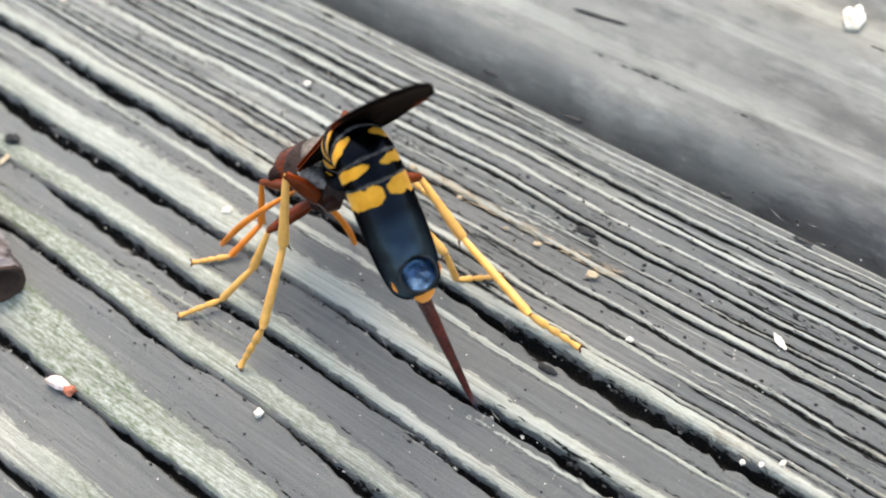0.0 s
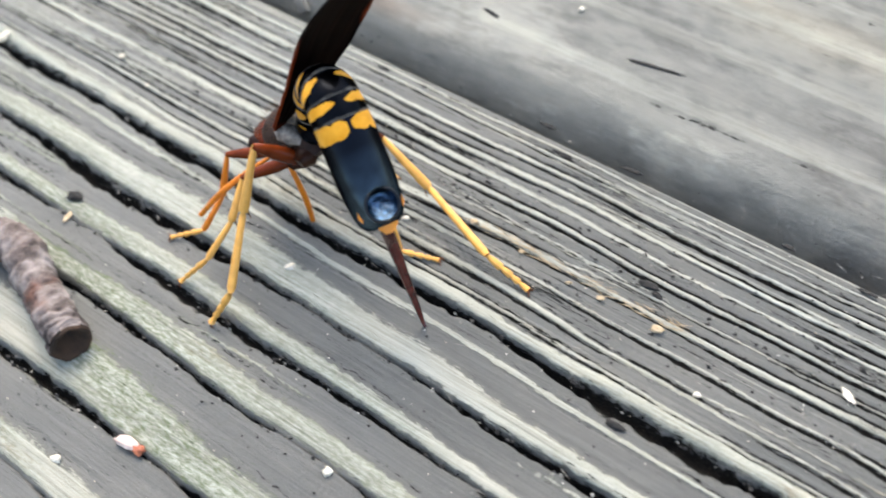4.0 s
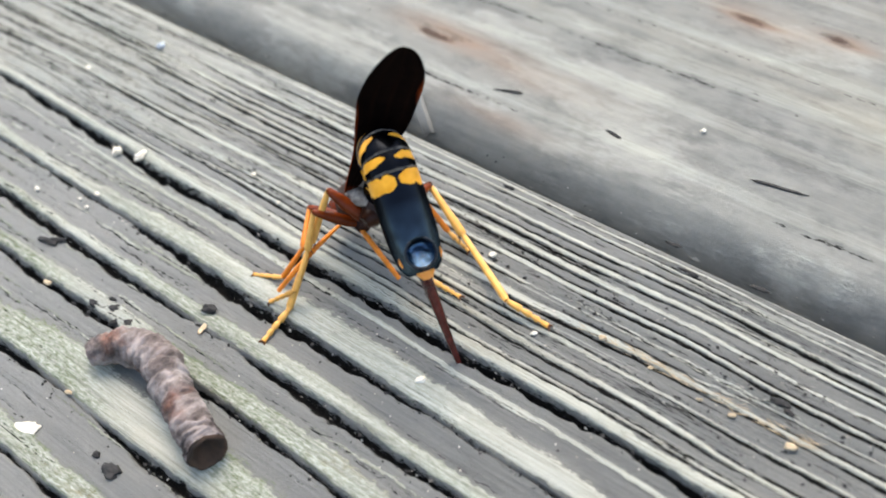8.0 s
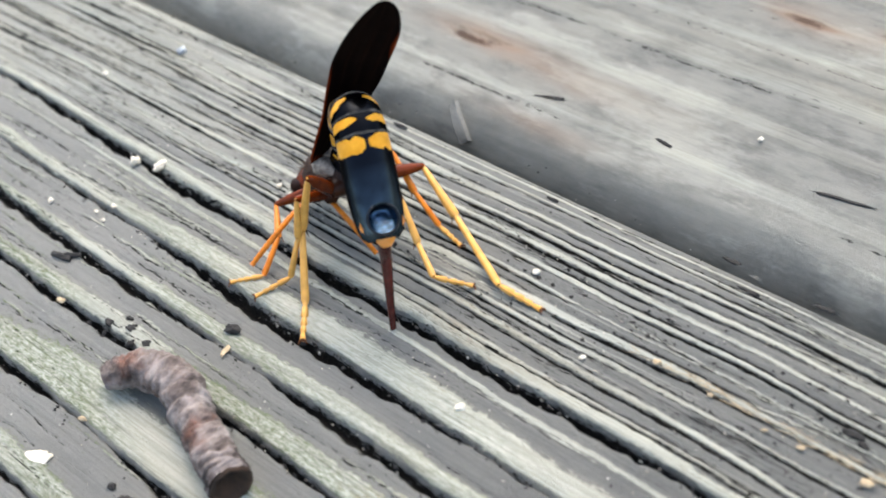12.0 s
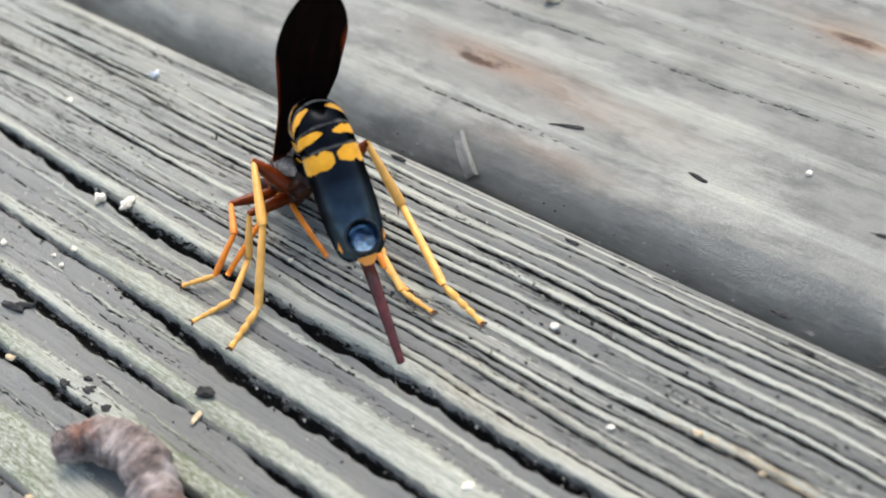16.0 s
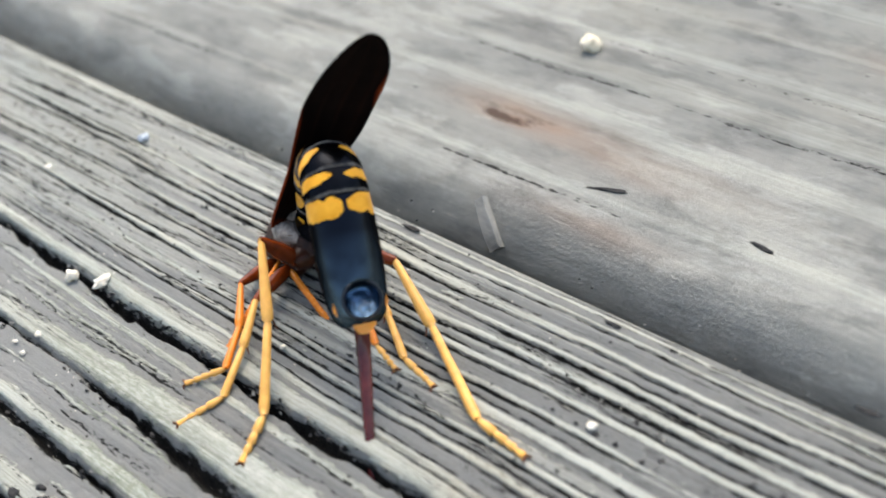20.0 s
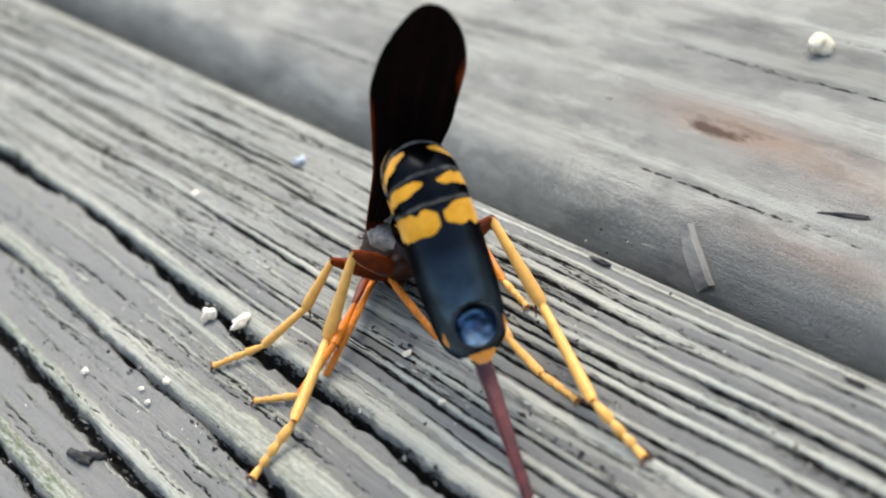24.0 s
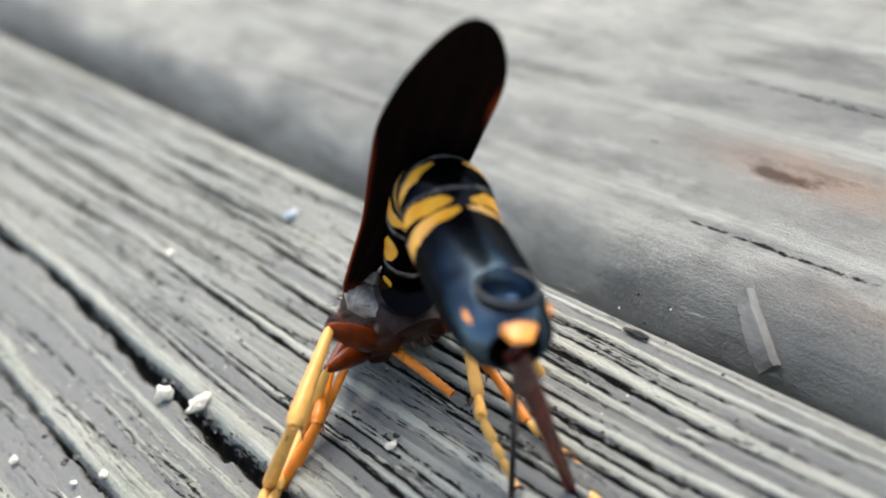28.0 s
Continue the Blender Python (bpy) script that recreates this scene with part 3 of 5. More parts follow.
part("dished_plate", dish_mesh(), abdomen, "shiny blue dished plate", Matrix.Translation(Vector((0, -1.595, 0.455)) * CM) @ pose(0, 0, 0, 49))
part("plate_rim", rim_mesh(), abdomen, m=Matrix.Translation(Vector((0, -1.595, 0.455)) * CM) @ pose(0, 0, 0, 49))
part("horn", blob([(0, -1.52, 0.29), (0, -1.60, 0.28), (0, -1.665, 0.225), (0, -1.68, 0.16)], [0.09, 0.108, 0.098, 0.05], ORANGE, 20, 0.42, lambda s, a: 1 + 0.05 * math.sin(6 * a + 3 * s)), abdomen, "short orange horn")
for sx in (-1, 1):
    part("side_spot", blob([(sx * 0.21, -1.50, 0.40), (sx * 0.215, -1.545, 0.34), (sx * 0.19, -1.575, 0.28)], [0.008, 0.022, 0.010], ORANGE, 10, 0.5), abdomen)

# thorax and head, nose down over the root's origin
NOSE = Matrix.Translation((0, 0, 0.75 * CM)) @ pose(0, 0, 0, -30) @ Matrix.Translation((0, 0, -0.75 * CM))
part("thorax", blob([(0, -0.42, 0.62), (0, -0.36, 0.72), (0, -0.2, 0.76), (0, 0.05, 0.77), (0, 0.28, 0.74), (0, 0.42, 0.68), (0, 0.5, 0.66)], [0.17, 0.23, 0.265, 0.28, 0.275, 0.24, 0.14], BROWN, 24, 0.9,
                    lambda s, a: 1 + 0.02 * math.sin(9 * a + 21 * s)), horntail, "rust-brown hairy thorax", NOSE)
part("scutellum", blob([(0, -0.40, 0.93), (0, -0.30, 1.0), (0, -0.08, 1.04), (0, 0.10, 1.03)], [0.09, 0.18, 0.21, 0.11], GREY, 16, 0.4, lambda s, a: 1 + 0.05 * math.sin(7 * a)), horntail, "dusty grey plate between the wings", NOSE)
DUST = chitin("dusty_grey_plate", (0.20, 0.17, 0.14), 0.7, 0.7, 1300, 0.0)
for sx in (-1, 1):
    part("side_plate", blob([(sx * 0.17, -0.36, 0.80), (sx * 0.19, -0.28, 0.86), (sx * 0.19, -0.12, 0.90), (sx * 0.16, 0.04, 0.88)], [0.05, 0.12, 0.13, 0.06], DUST, 16, 0.9, lambda s, a: 1 + 0.08 * math.sin(5 * a + 9 * s)), horntail, "dusty grey plate at the wing root", NOSE)
part("head", blob([(0, 0.5, 0.62), (0, 0.56, 0.62), (0, 0.66, 0.61), (0, 0.78, 0.6), (0, 0.86, 0.59)], [0.11, 0.21, 0.245, 0.2, 0.09], RUST, 20, 0.85), horntail, m=NOSE)
for sx in (-1, 1):
    part("coxa", blob([(sx * 0.08, -0.30, 0.86), (sx * 0.20, -0.34, 0.82), (sx * 0.30, -0.36, 0.80)], [0.10, 0.135, 0.07], DARK_RUST, 14), horntail)
    part("coxa", blob([(sx * 0.08, -0.12, 0.62), (sx * 0.19, -0.12, 0.56), (sx * 0.26, -0.12, 0.52)], [0.09, 0.12, 0.06], DARK_RUST, 14), horntail)


def hair_mesh(count=420):
    """Short stiff hairs all over the thorax."""
    r = random.Random(11)
    verts, faces = [], []
    for _ in range(count):
        y, a = r.uniform(-0.36, 0.42), r.uniform(0, 2 * math.pi)
        out = Vector((math.sin(a), r.uniform(-0.4, 0.2), math.cos(a))).normalized()
        p = Vector((math.sin(a) * 0.255, y, 0.76 + math.cos(a) * 0.23))
        side = out.cross(Vector((0, 1, 0.3))).normalized() * 0.004
        k = len(verts)
        verts += [(p + side) * CM, (p - side) * CM, (p + Vector((0, 0.006, 0))) * CM, (p + out * r.uniform(0.05, 0.12)) * CM]
        faces += [(k, k + 1, k + 3), (k + 1, k + 2, k + 3), (k + 2, k, k + 3)]
    return mesh_from("hair", verts, faces, HAIR, False)


HAIR = chitin("fine_hair", (0.13, 0.08, 0.05), 0.6, 0.5, coat=0.0)
part("hair", hair_mesh(), horntail, "fine brown hairs", NOSE)
for sx in (-1, 1):
    part("eye", blob([(sx * 0.19, 0.62, 0.63), (sx * 0.225, 0.68, 0.63), (sx * 0.2, 0.76, 0.62)], [0.05, 0.095, 0.05], EYE, 12), horntail, m=NOSE)


WING_LEFT = ([0, 0.12, 0.27, 0.45, 0.63, 0.8, 1.0], [0.05, 0.07, 0.09, 0.17, 0.25, 0.27, 0.25])
WING_RIGHT = ([0, 0.12, 0.3, 0.53, 0.75, 1.0], [0.05, 0.14, 0.31, 0.38, 0.36, 0.30])


def wing_mesh(long=2.45, lift=0.0, turn=0.0, size=1.0):
    """A folded wing along +y from its narrow root, wide and round at the tip, with a stiff front edge."""
    n, m = 56, 18
    verts, faces, edge, vein = [], [], [], []
    s_all = 1 - (1 - np.linspace(0, 1, n + 1)) ** 1.5
    soft = np.array([0.25, 0.5, 0.25])
    lo, hi = [np.interp(s_all, *side) for side in (WING_LEFT, WING_RIGHT)]
    for _ in range(4):
        lo[1:-1], hi[1:-1] = np.convolve(lo, soft, "valid"), np.convolve(hi, soft, "valid")
    cap_lo = np.sqrt(np.clip(1 - np.clip((s_all - 0.60) / 0.40, 0, 1) ** 1.7, 0, 1)) + 0.01
    cap_hi = np.sqrt(np.clip(1 - np.clip((s_all - 0.76) / 0.24, 0, 1) ** 2.1, 0, 1)) + 0.01
    lo, hi = lo * cap_lo * 1.04, hi * cap_hi * 0.97
    for layer in (0, 1):
        for i in range(n + 1):
            s = s_all[i]
            for j in range(m + 1):
                q = j / m
                x = (lo[i] * (1 - q) - hi[i] * q) * size + turn * s
                rib = 0.006 * math.sin(q * 22 + s * 3) * (1 - s)
                bow = 0.10 * math.sin(s * math.pi * 0.9) - 0.45 * (x + 0.03) ** 2
                verts.append((x * CM, s * long * size**0.3 * CM, (lift + bow + rib + (0.005 if layer else -0.005)) * CM))
                front = max(0, 1 - q / 0.10) * max(0, min(1, (0.72 - s) * 5))
                spot = max(0, (q - 0.86) / 0.14) * max(0, 1 - abs(s - 0.74) / 0.16)
                edge.append(max(front, spot, 0.6 * (1 - s / 0.12)))
                vein.append(max(0, math.sin(q * 22 + s * 3)) ** 6)
    k = (n + 1) * (m + 1)
    for i in range(n):
        for j in range(m):
            a = i * (m + 1) + j
            faces.append((a, a + 1, a + m + 2, a + m + 1))
            faces.append((k + a, k + a + m + 1, k + a + m + 2, k + a + 1))
    rim = [i * (m + 1) for i in range(n + 1)] + [n * (m + 1) + j for j in range(1, m + 1)] + [i * (m + 1) + m for i in range(n - 1, -1, -1)]
    for a, b in zip(rim, rim[1:]):
        faces.append((a, k + a, k + b, b))
    return mesh_from("wing", verts, faces, WING, True, {"edge": edge, "vein": vein})


wings = [part("wing", wing_mesh(2.57, 0.0, 0.0), horntail, "folded smoky black wing with rusty edge"), part("wing", wing_mesh(2.54, 0.035, -0.035, 0.96), horntail, "folded smoky black wing with rusty edge")]

sheath = part("ovipositor_sheath", blob([(0, 0, 0), (0, -0.3, 0.01), (0, -0.8, 0), (0, -1.3, 0), (0, -1.6, 0)], [0.068, 0.062, 0.048, 0.034, 0.015], SHEATH, 12, 0.8, lambda s, a: 1 - 0.25 * (abs(math.sin(a)) < 0.3)), abdomen, "dark red ovipositor sheath")
needle = part("ovipositor", blob([(0, 0, 0), (0, -0.8, 0), (0, -1.72, 0)], [0.022, 0.02, 0.016], NEEDLE, 8), abdomen, "thin black egg-laying needle")
# the lens stays focused on the insect
cam.data.dof.focus_object = abdomen


# ------------------------------------------------------------------ legs
def bone(points, radii, material, sides=12):
    return mesh_from("bone", *tube(points, radii, sides), material)


CLAW = chitin("brown_claw", (0.11, 0.035, 0.010), 0.35, 0.4, coat=0.05)


def dark_ends(me, plain):
    """Claws and spurs, the faces past the plain ones, are dark brown."""
    me.materials.append(CLAW)
    for p in me.polygons[plain:]:
        p.material_index = 1
    return me


def foot_mesh(long, r):
    """Four short foot joints, each wider at its end, and a pair of claws."""
    pts, rad = [], []
    for a, b in ((0, 0.33), (0.33, 0.56), (0.56, 0.74), (0.74, 0.97)):
        pts += [(0, long * (a + 0.012), 0), (0, long * (a + 0.35 * (b - a)), 0), (0, long * (b - 0.015), 0)]
        rad += [r * 0.55, r * 0.85, r * 1.05]
        r *= 0.92
    v, f = tube(pts, rad, 10)
    plain = len(f)
    for sx in (-1, 1):
        v2, f2 = tube([(0, long * 0.95, 0), (sx * 0.035, long * 1.0, 0.012), (sx * 0.05, long * 1.03, -0.025)], [0.013, 0.011, 0.004], 6)
        f += [tuple(i + len(v) for i in q) for q in f2]
        v += v2
    return dark_ends(mesh_from("foot", v, f, YELLOW), plain)


LEGS = {}


def make_leg(key, name, hip, a, b, c, d, r, skin=None):
    """Club-shaped thigh, slender shin with two end spurs, long first foot joint and the jointed foot."""
    femur = part(name, bone([(0, -0.04, 0), (0, 0.06 * a, 0), (0, 0.28 * a, 0), (0, 0.6 * a, 0), (0, 0.88 * a, 0), (0, a, 0), (0, a + 0.02, 0)], [r * 0.9, r * 1.35, r * 1.75, r * 1.6, r * 1.1, r * 0.85, r * 0.5], RUST), horntail, "rust thigh, yellow shin and foot")
    v, f = tube([(0, -0.02, 0), (0, 0.03 * b, 0), (0, 0.12 * b, 0), (0, 0.5 * b, 0), (0, 0.86 * b, 0), (0, 0.97 * b, 0), (0, b, 0)], [r * 0.45, r * 0.62, r * 0.72, r * 0.92, r * 1.12, r * 1.05, r * 0.6], 14)
    plain = len(f)
    for sx in (-1, 1):
        v2, f2 = tube([(sx * r * 0.6, b * 0.96, -r * 0.5), (sx * r * 1.2, b * 1.08, -r * 1.35)], [0.013, 0.004], 6)
        f += [tuple(i + len(v) for i in q) for q in f2]
        v += v2
    tibia = part("tibia", dark_ends(mesh_from("tibia", v, f, skin or YELLOW), plain), femur, "yellow shin")
    meta = part("basitarsus", bone([(0, -0.01, 0), (0, 0.04 * c, 0), (0, 0.5 * c, 0), (0, 0.93 * c, 0), (0, c, 0)], [r * 0.5, r * 0.72, r * 0.86, r * 0.95, r * 0.6], skin or YELLOW), femur, "long yellow first foot joint")
    foot = part("tarsus", foot_mesh(d, r * 0.85), femur, "jointed yellow foot")
    LEGS[key] = (femur, tibia, meta, foot, Vector(hip), a, b, c, d)


make_leg("lh", "hind_leg", (-0.2, -0.3, 0.74), 0.567, 0.742, 0.828, 0.521, 0.049)
make_leg("rh", "hind_leg", (0.2, -0.3, 0.74), 0.755, 0.752, 1.128, 0.579, 0.049)
make_leg("lm", "middle_leg", (-0.22, -0.12, 0.58), 0.566, 0.49, 0.496, 0.465, 0.04)
make_leg("rm", "middle_leg", (0.26, -0.12, 0.56), 0.652, 0.531, 0.514, 0.462, 0.04)
make_leg("lf", "front_leg", (-0.2, 0.22, 0.42), 0.542, 0.525, 0.469, 0.409, 0.038, AMBER)
make_leg("rf", "front_leg", (0.24, 0.18, 0.44), 0.593, 0.581, 0.488, 0.414, 0.038, AMBER)


def antenna_mesh(long, sx):
    """A thin antenna of many short joints, bowed outwards and down."""
    count = 20
    pts, rad = [], []
    for i in range(count):
        for q, w in ((0.05, 0.8), (0.5, 1.0), (0.95, 1.0)):
            s = (i + q) / count
            pts.append((sx * 0.07 * math.sin(s * math.pi), long * s, 0.13 * math.sin(s * math.pi)))
            rad.append((0.016 + 0.018 * math.sin(min(1, s * 1.6) * math.pi / 2) - 0.016 * max(0, s - 0.7)) * w)
    return mesh_from("antenna", *tube(pts, rad, 8), AMBER)


ANTENNAE = {}
ANTENNAE["al"] = (part("antenna", antenna_mesh(1.16, -1), horntail, "orange jointed antenna"), Vector((-0.20, 0.15, 0.47)))
ANTENNAE["ar"] = (part("antenna", antenna_mesh(1.04, 1), horntail, "orange jointed antenna"), Vector((-0.17, 0.16, 0.51)))



# ------------------------------------------------------------- loose bits
def bark_material():
    """Grey-brown wrinkled bark with red-brown and pale pinkish patches."""
    n = Nodes("grey_brown_bark", 0.85)
    fine, patch, rings = n.noise(900, 6, (1, 1, 1), 0.7), n.noise(170, 4), n.noise(420, 5, (1, 0.45, 1), 0.65)
    c = n.ramp(rings, [(0.34, (0.022, 0.014, 0.011)), (0.48, (0.13, 0.098, 0.085)), (0.66, (0.31, 0.26, 0.235))])
    c = n.mix(n.ramp(patch, [(0.52, (0, 0, 0)), (0.66, (0.75, 0.75, 0.75))]), c, n.ramp(fine, [(0.35, (0.05, 0.016, 0.008)), (0.65, (0.24, 0.095, 0.055))]))
    c = n.mix(n.ramp(patch, [(0.30, (0.7, 0.7, 0.7)), (0.42, (0, 0, 0))]), c, (0.40, 0.35, 0.33))
    return n.finish(c, n.math("ADD", n.math("MULTIPLY", rings, 2.0), fine), 1.0, 0.0003)


BARK = bark_material()
CORE = speckled("dark_rotten_core", (0.012, 0.007, 0.004), (0.07, 0.035, 0.018), 500, 0.9, 0.6)
CHALK = speckled("chalky_white", (0.55, 0.45, 0.31), (0.86, 0.81, 0.70), 420, 0.8)
CREAM = speckled("cream_crumb", (0.45, 0.38, 0.26), (0.66, 0.58, 0.44), 420, 0.8)
PEARL = speckled("bluish_white", (0.30, 0.33, 0.36), (0.48, 0.51, 0.54), 1500, 0.6)
TAN = speckled("tan_flake", (0.34, 0.24, 0.13), (0.55, 0.43, 0.28), 1100, 0.8)
CHAR = speckled("black_crumb", (0.006, 0.005, 0.004), (0.03, 0.026, 0.022), 900, 0.85)
PINK = speckled("pink_flake", (0.55, 0.36, 0.28), (0.72, 0.58, 0.5), 700, 0.6)
RED = speckled("orange_red_husk", (0.25, 0.06, 0.03), (0.45, 0.14, 0.06), 700, 0.6)
GREY_SPLINTER = speckled("grey_splinter", (0.12, 0.115, 0.10), (0.27, 0.255, 0.22), 700, 0.85, 0.6, (0.1, 1, 1))
SPLINTER = speckled("pale_splinter", (0.15, 0.14, 0.12), (0.34, 0.31, 0.26), 900, 0.8, 0.5, (0.1, 1, 1))


def pebble(name, sx, sy, sz, material, seed, rough=0.5):
    """A lumpy crumb of the given half sizes in cm, resting on its base."""
    bm = bmesh.new()
    bmesh.ops.create_icosphere(bm, subdivisions=3, radius=1)
    off = Vector((seed * 3.1, seed * 1.7, seed))
    for v in bm.verts:
        k = 1 + rough * (noise.noise(v.co * 1.3 + off) + 0.7 * noise.noise(v.co * 3.1 + off) + 0.4 * noise.noise(v.co * 7.3 + off))
        v.co = Vector((v.co.x * sx, v.co.y * sy, max(v.co.z, -0.6) * sz)) * k * CM
    me = bpy.data.meshes.new(name)
    bm.to_mesh(me)
    bm.free()
    me.materials.append(material)
    me.polygons.foreach_set("use_smooth", [True] * len(me.polygons))
    return me


def crumb(name, label, category, x, y, z, sx, sy, sz, material, turn=0, group="", tilt=0):
    ob = new(name, pebble(name, sx, sy, sz, material, abs(x * 7 + y * 3) % 50))
    ob.matrix_basis = pose(x * CM, y * CM, (z + 0.55 * sz) * CM, tilt, 0, turn)
    return tagged(ob, label, category, group)


W1, W2 = "white chalky crumb lying in a crack of the board", "small white fleck of grit on the grey board"
for x, y, z, sx, sy, sz in ((5.00, 4.25, 0, 0.16, 0.11, 0.07), (-4.72, -0.80, 0.02, 0.062, 0.055, 0.05), (-4.38, -0.70, 0.03, 0.085, 0.05, 0.04), (-2.57, 4.42, 0, 0.12, 0.10, 0.09)):
    crumb("white_crumb", W1 if y < 2 else "cream-coloured crumb resting on the pale board" if y > 4.3 else "white chalky crumb resting on the pale board", "crumb", x, y, z, sx, sy, sz, CREAM if y > 4.3 else CHALK, 20 * x, "white crumbs")
for x, y, s in ((1.04, -1.39, 0.055), (1.46, 3.25, 0.035), (5.25, -0.43, 0.035), (0.57, 0.39, 0.045), (-2.83, -0.15, 0.038), (-2.20, -0.33, 0.03), (-6.49, 0.11, 0.045), (-4.36, -1.46, 0.04), (-5.15, -1.82, 0.04), (1.65, -0.25, 0.035), (2.91, -2.95, 0.05), (-4.29, -1.68, 0.03), (-4.49, -1.63, 0.025), (6.99, -0.75, 0.035), (6.71, -0.93, 0.03), (6.85, -0.86, 0.025), (0.64, -4.31, 0.05)):
    crumb("grit", W2, "grit", x, y, 0.02, s * 0.95, s * 0.7, s * 0.5, CHALK, 40 * x, "white grit")
crumb("paint_fleck", "bluish white fleck on the weathered board", "fleck", -5.90, 0.98, 0.02, 0.06, 0.05, 0.03, PEARL, 30)
crumb("wax_flake", "thin white flake stuck to the dark board", "flake", -2.16, -4.25, 0.0, 0.14, 0.085, 0.02, CHALK, 30)
crumb("wax_flake", "thin pale flake lying on the grain", "flake", 6.36, 0.30, 0.02, 0.085, 0.03, 0.015, CHALK, -30)
crumb("seed_husk", "tan seed husk lying on the grain", "husk", 4.57, -0.02, 0.03, 0.06, 0.035, 0.02, TAN, 15)
crumb("seed_husk", "tan seed husk lying on the grain", "husk", 2.31, 0.08, 0.05, 0.045, 0.03, 0.016, TAN, 15)
crumb("dark_seed", "flat dark seed lying on the grey board", "seed", -4.25, -2.33, 0.0, 0.15, 0.05, 0.035, CHAR, 12)
crumb("dark_seed", "flat dark seed lying on the grey board", "seed", -4.17, -2.25, 0.0, 0.12, 0.03, 0.03, CHAR, 30)
crumb("black_crumb", "black charred crumb in a crack", "crumb", 4.20, 0.38, -0.01, 0.11, 0.04, 0.03, CHAR, 8)
crumb("black_crumb", "black charred crumb in a crack", "crumb", 4.34, 0.33, -0.01, 0.06, 0.03, 0.025, CHAR, -20)
crumb("black_crumb", "black charred crumb beside a crack", "crumb", 4.80, -1.10, 0.0, 0.09, 0.035, 0.03, CHAR, 0)
crumb("knob", "dark knob at the end of a crack", "crumb", -1.65, -1.98, 0.03, 0.09, 0.06, 0.05, CHAR, 20)
crumb("leaf_flake", "small torn tan leaf flake", "flake", -1.52, -2.21, 0.02, 0.03, 0.085, 0.008, TAN, 12)
flake = thing("bud_scale", "pale pink bud scale with a red tip", "bud scale", pose(1.19 * CM, -3.80 * CM, 0.06 * CM, 0, 0, 2))
part("scale", pebble("scale", 0.12, 0.06, 0.04, PINK, 3), flake, m=pose(-0.0007, 0, 0))
part("tip", pebble("tip", 0.07, 0.05, 0.04, RED, 4), flake, "orange-red tip", pose(0.0008, 0, 0))
for x, y, long, turn in ((2.64, 2.90, 0.30, 8), (-1.01, 2.68, 0.17, 16), (-2.29, 1.38, 0.1, 4), (5.98, 1.41, 0.1, 0), (5.09, 1.49, 0.07, 0), (3.27, 1.52, 0.12, 3), (2.17, 1.58, 0.1, 0), (0.05, 1.34, 0.08, 0), (2.52, 1.33, 0.12, 2), (0.57, 2.69, 0.12, -8)):
    crumb("bark_sliver", "thin black bark sliver lying along the grain", "sliver", x, y, 0.0, long, 0.022, 0.014, CHAR, turn, "black slivers")


def sliver(name, label, p, q, wide, high, lift):
    """A split piece of wood from p to q (cm), wide across the slope, with torn ends."""
    r = random.Random(int(wide * 1000))
    p, q = Vector(p), Vector(q)
    d = (q - p).normalized()
    side = d.cross(Vector((0, -0.7, 0.7))).normalized()
    up = side.cross(d)
    verts, faces = [], []
    n = 12
    for i in range(n + 1):
        s = i / n
        c = p + (q - p) * s + up * (lift * math.sin(s * 2.2))
        w = wide * (0.82 + 0.18 * math.sin(min(1, s * 1.6) * math.pi / 2)) * (1 + 0.05 * r.uniform(-1, 1))
        h = high * (0.9 + 0.1 * r.random())
        for a, b in ((-0.5, 0), (-0.42, 1), (0.0, 0.75), (0.45, 0.6), (0.5, 0)):
            verts.append((c + side * (a * w) + up * (b * h)) * CM)
    for i in range(n):
        for k in range(5):
            k2 = (k + 1) % 5
            faces.append((i * 5 + k, i * 5 + k2, (i + 1) * 5 + k2, (i + 1) * 5 + k))
    faces += [(4, 3, 2, 1, 0), tuple(n * 5 + k for k in range(5))]
    ob = new(name, mesh_from(name, verts, faces, GREY_SPLINTER, False))
    return tagged(ob, label, "splinter", "splinters")


sliver("splinter", "pale wood splinter split off the rounded board edge", (-2.05, 2.08, -0.07), (-1.70, 1.86, -0.38), 0.15, 0.08, 0.05)

# the broken twig
twig = thing("twig", "short curved broken twig with wrinkled grey-brown bark", "twig", pose(0, 0, 0))
TWIG = spline([(-2.19, -3.23, 0.20, 0.13), (-1.95, -2.97, 0.23, 0.20), (-1.53, -2.86, 0.25, 0.22), (-1.07, -3.01, 0.24, 0.215), (-0.65, -3.17, 0.24, 0.20), (-0.27, -3.31, 0.24, 0.21), (-0.08, -3.37, 0.24, 0.225)], 150)
part("bark", mesh_from("bark", *tube([tuple(r[:3]) for r in TWIG], list(TWIG[:, 3]), 44, ridge=lambda s, a: 1 + 0.045 * math.sin(s * 88 + 2.2 * math.sin(a) + 5 * noise.noise(Vector((s * 6, 0, 3)))) + 0.16 * noise.noise(Vector((s * 11, math.cos(a) * 1.3, math.sin(a) * 1.3))) + 0.12 * noise.noise(Vector((s * 45, math.cos(a) * 2, math.sin(a) * 2)))
                                    + 0.10 * noise.noise(Vector((s * 70, math.cos(a) * 4, math.sin(a) * 4)))
                                    + 0.05 * noise.noise(Vector((s * 160, math.cos(a) * 9, math.sin(a) * 9))), hollow=True), BARK), twig)
e0, e1 = Vector(TWIG[-2][:3]), Vector(TWIG[-1][:3])
d = (e1 - e0).normalized()
side = d.cross(Vector((0, 0, 1))).normalized()
over = side.cross(d)
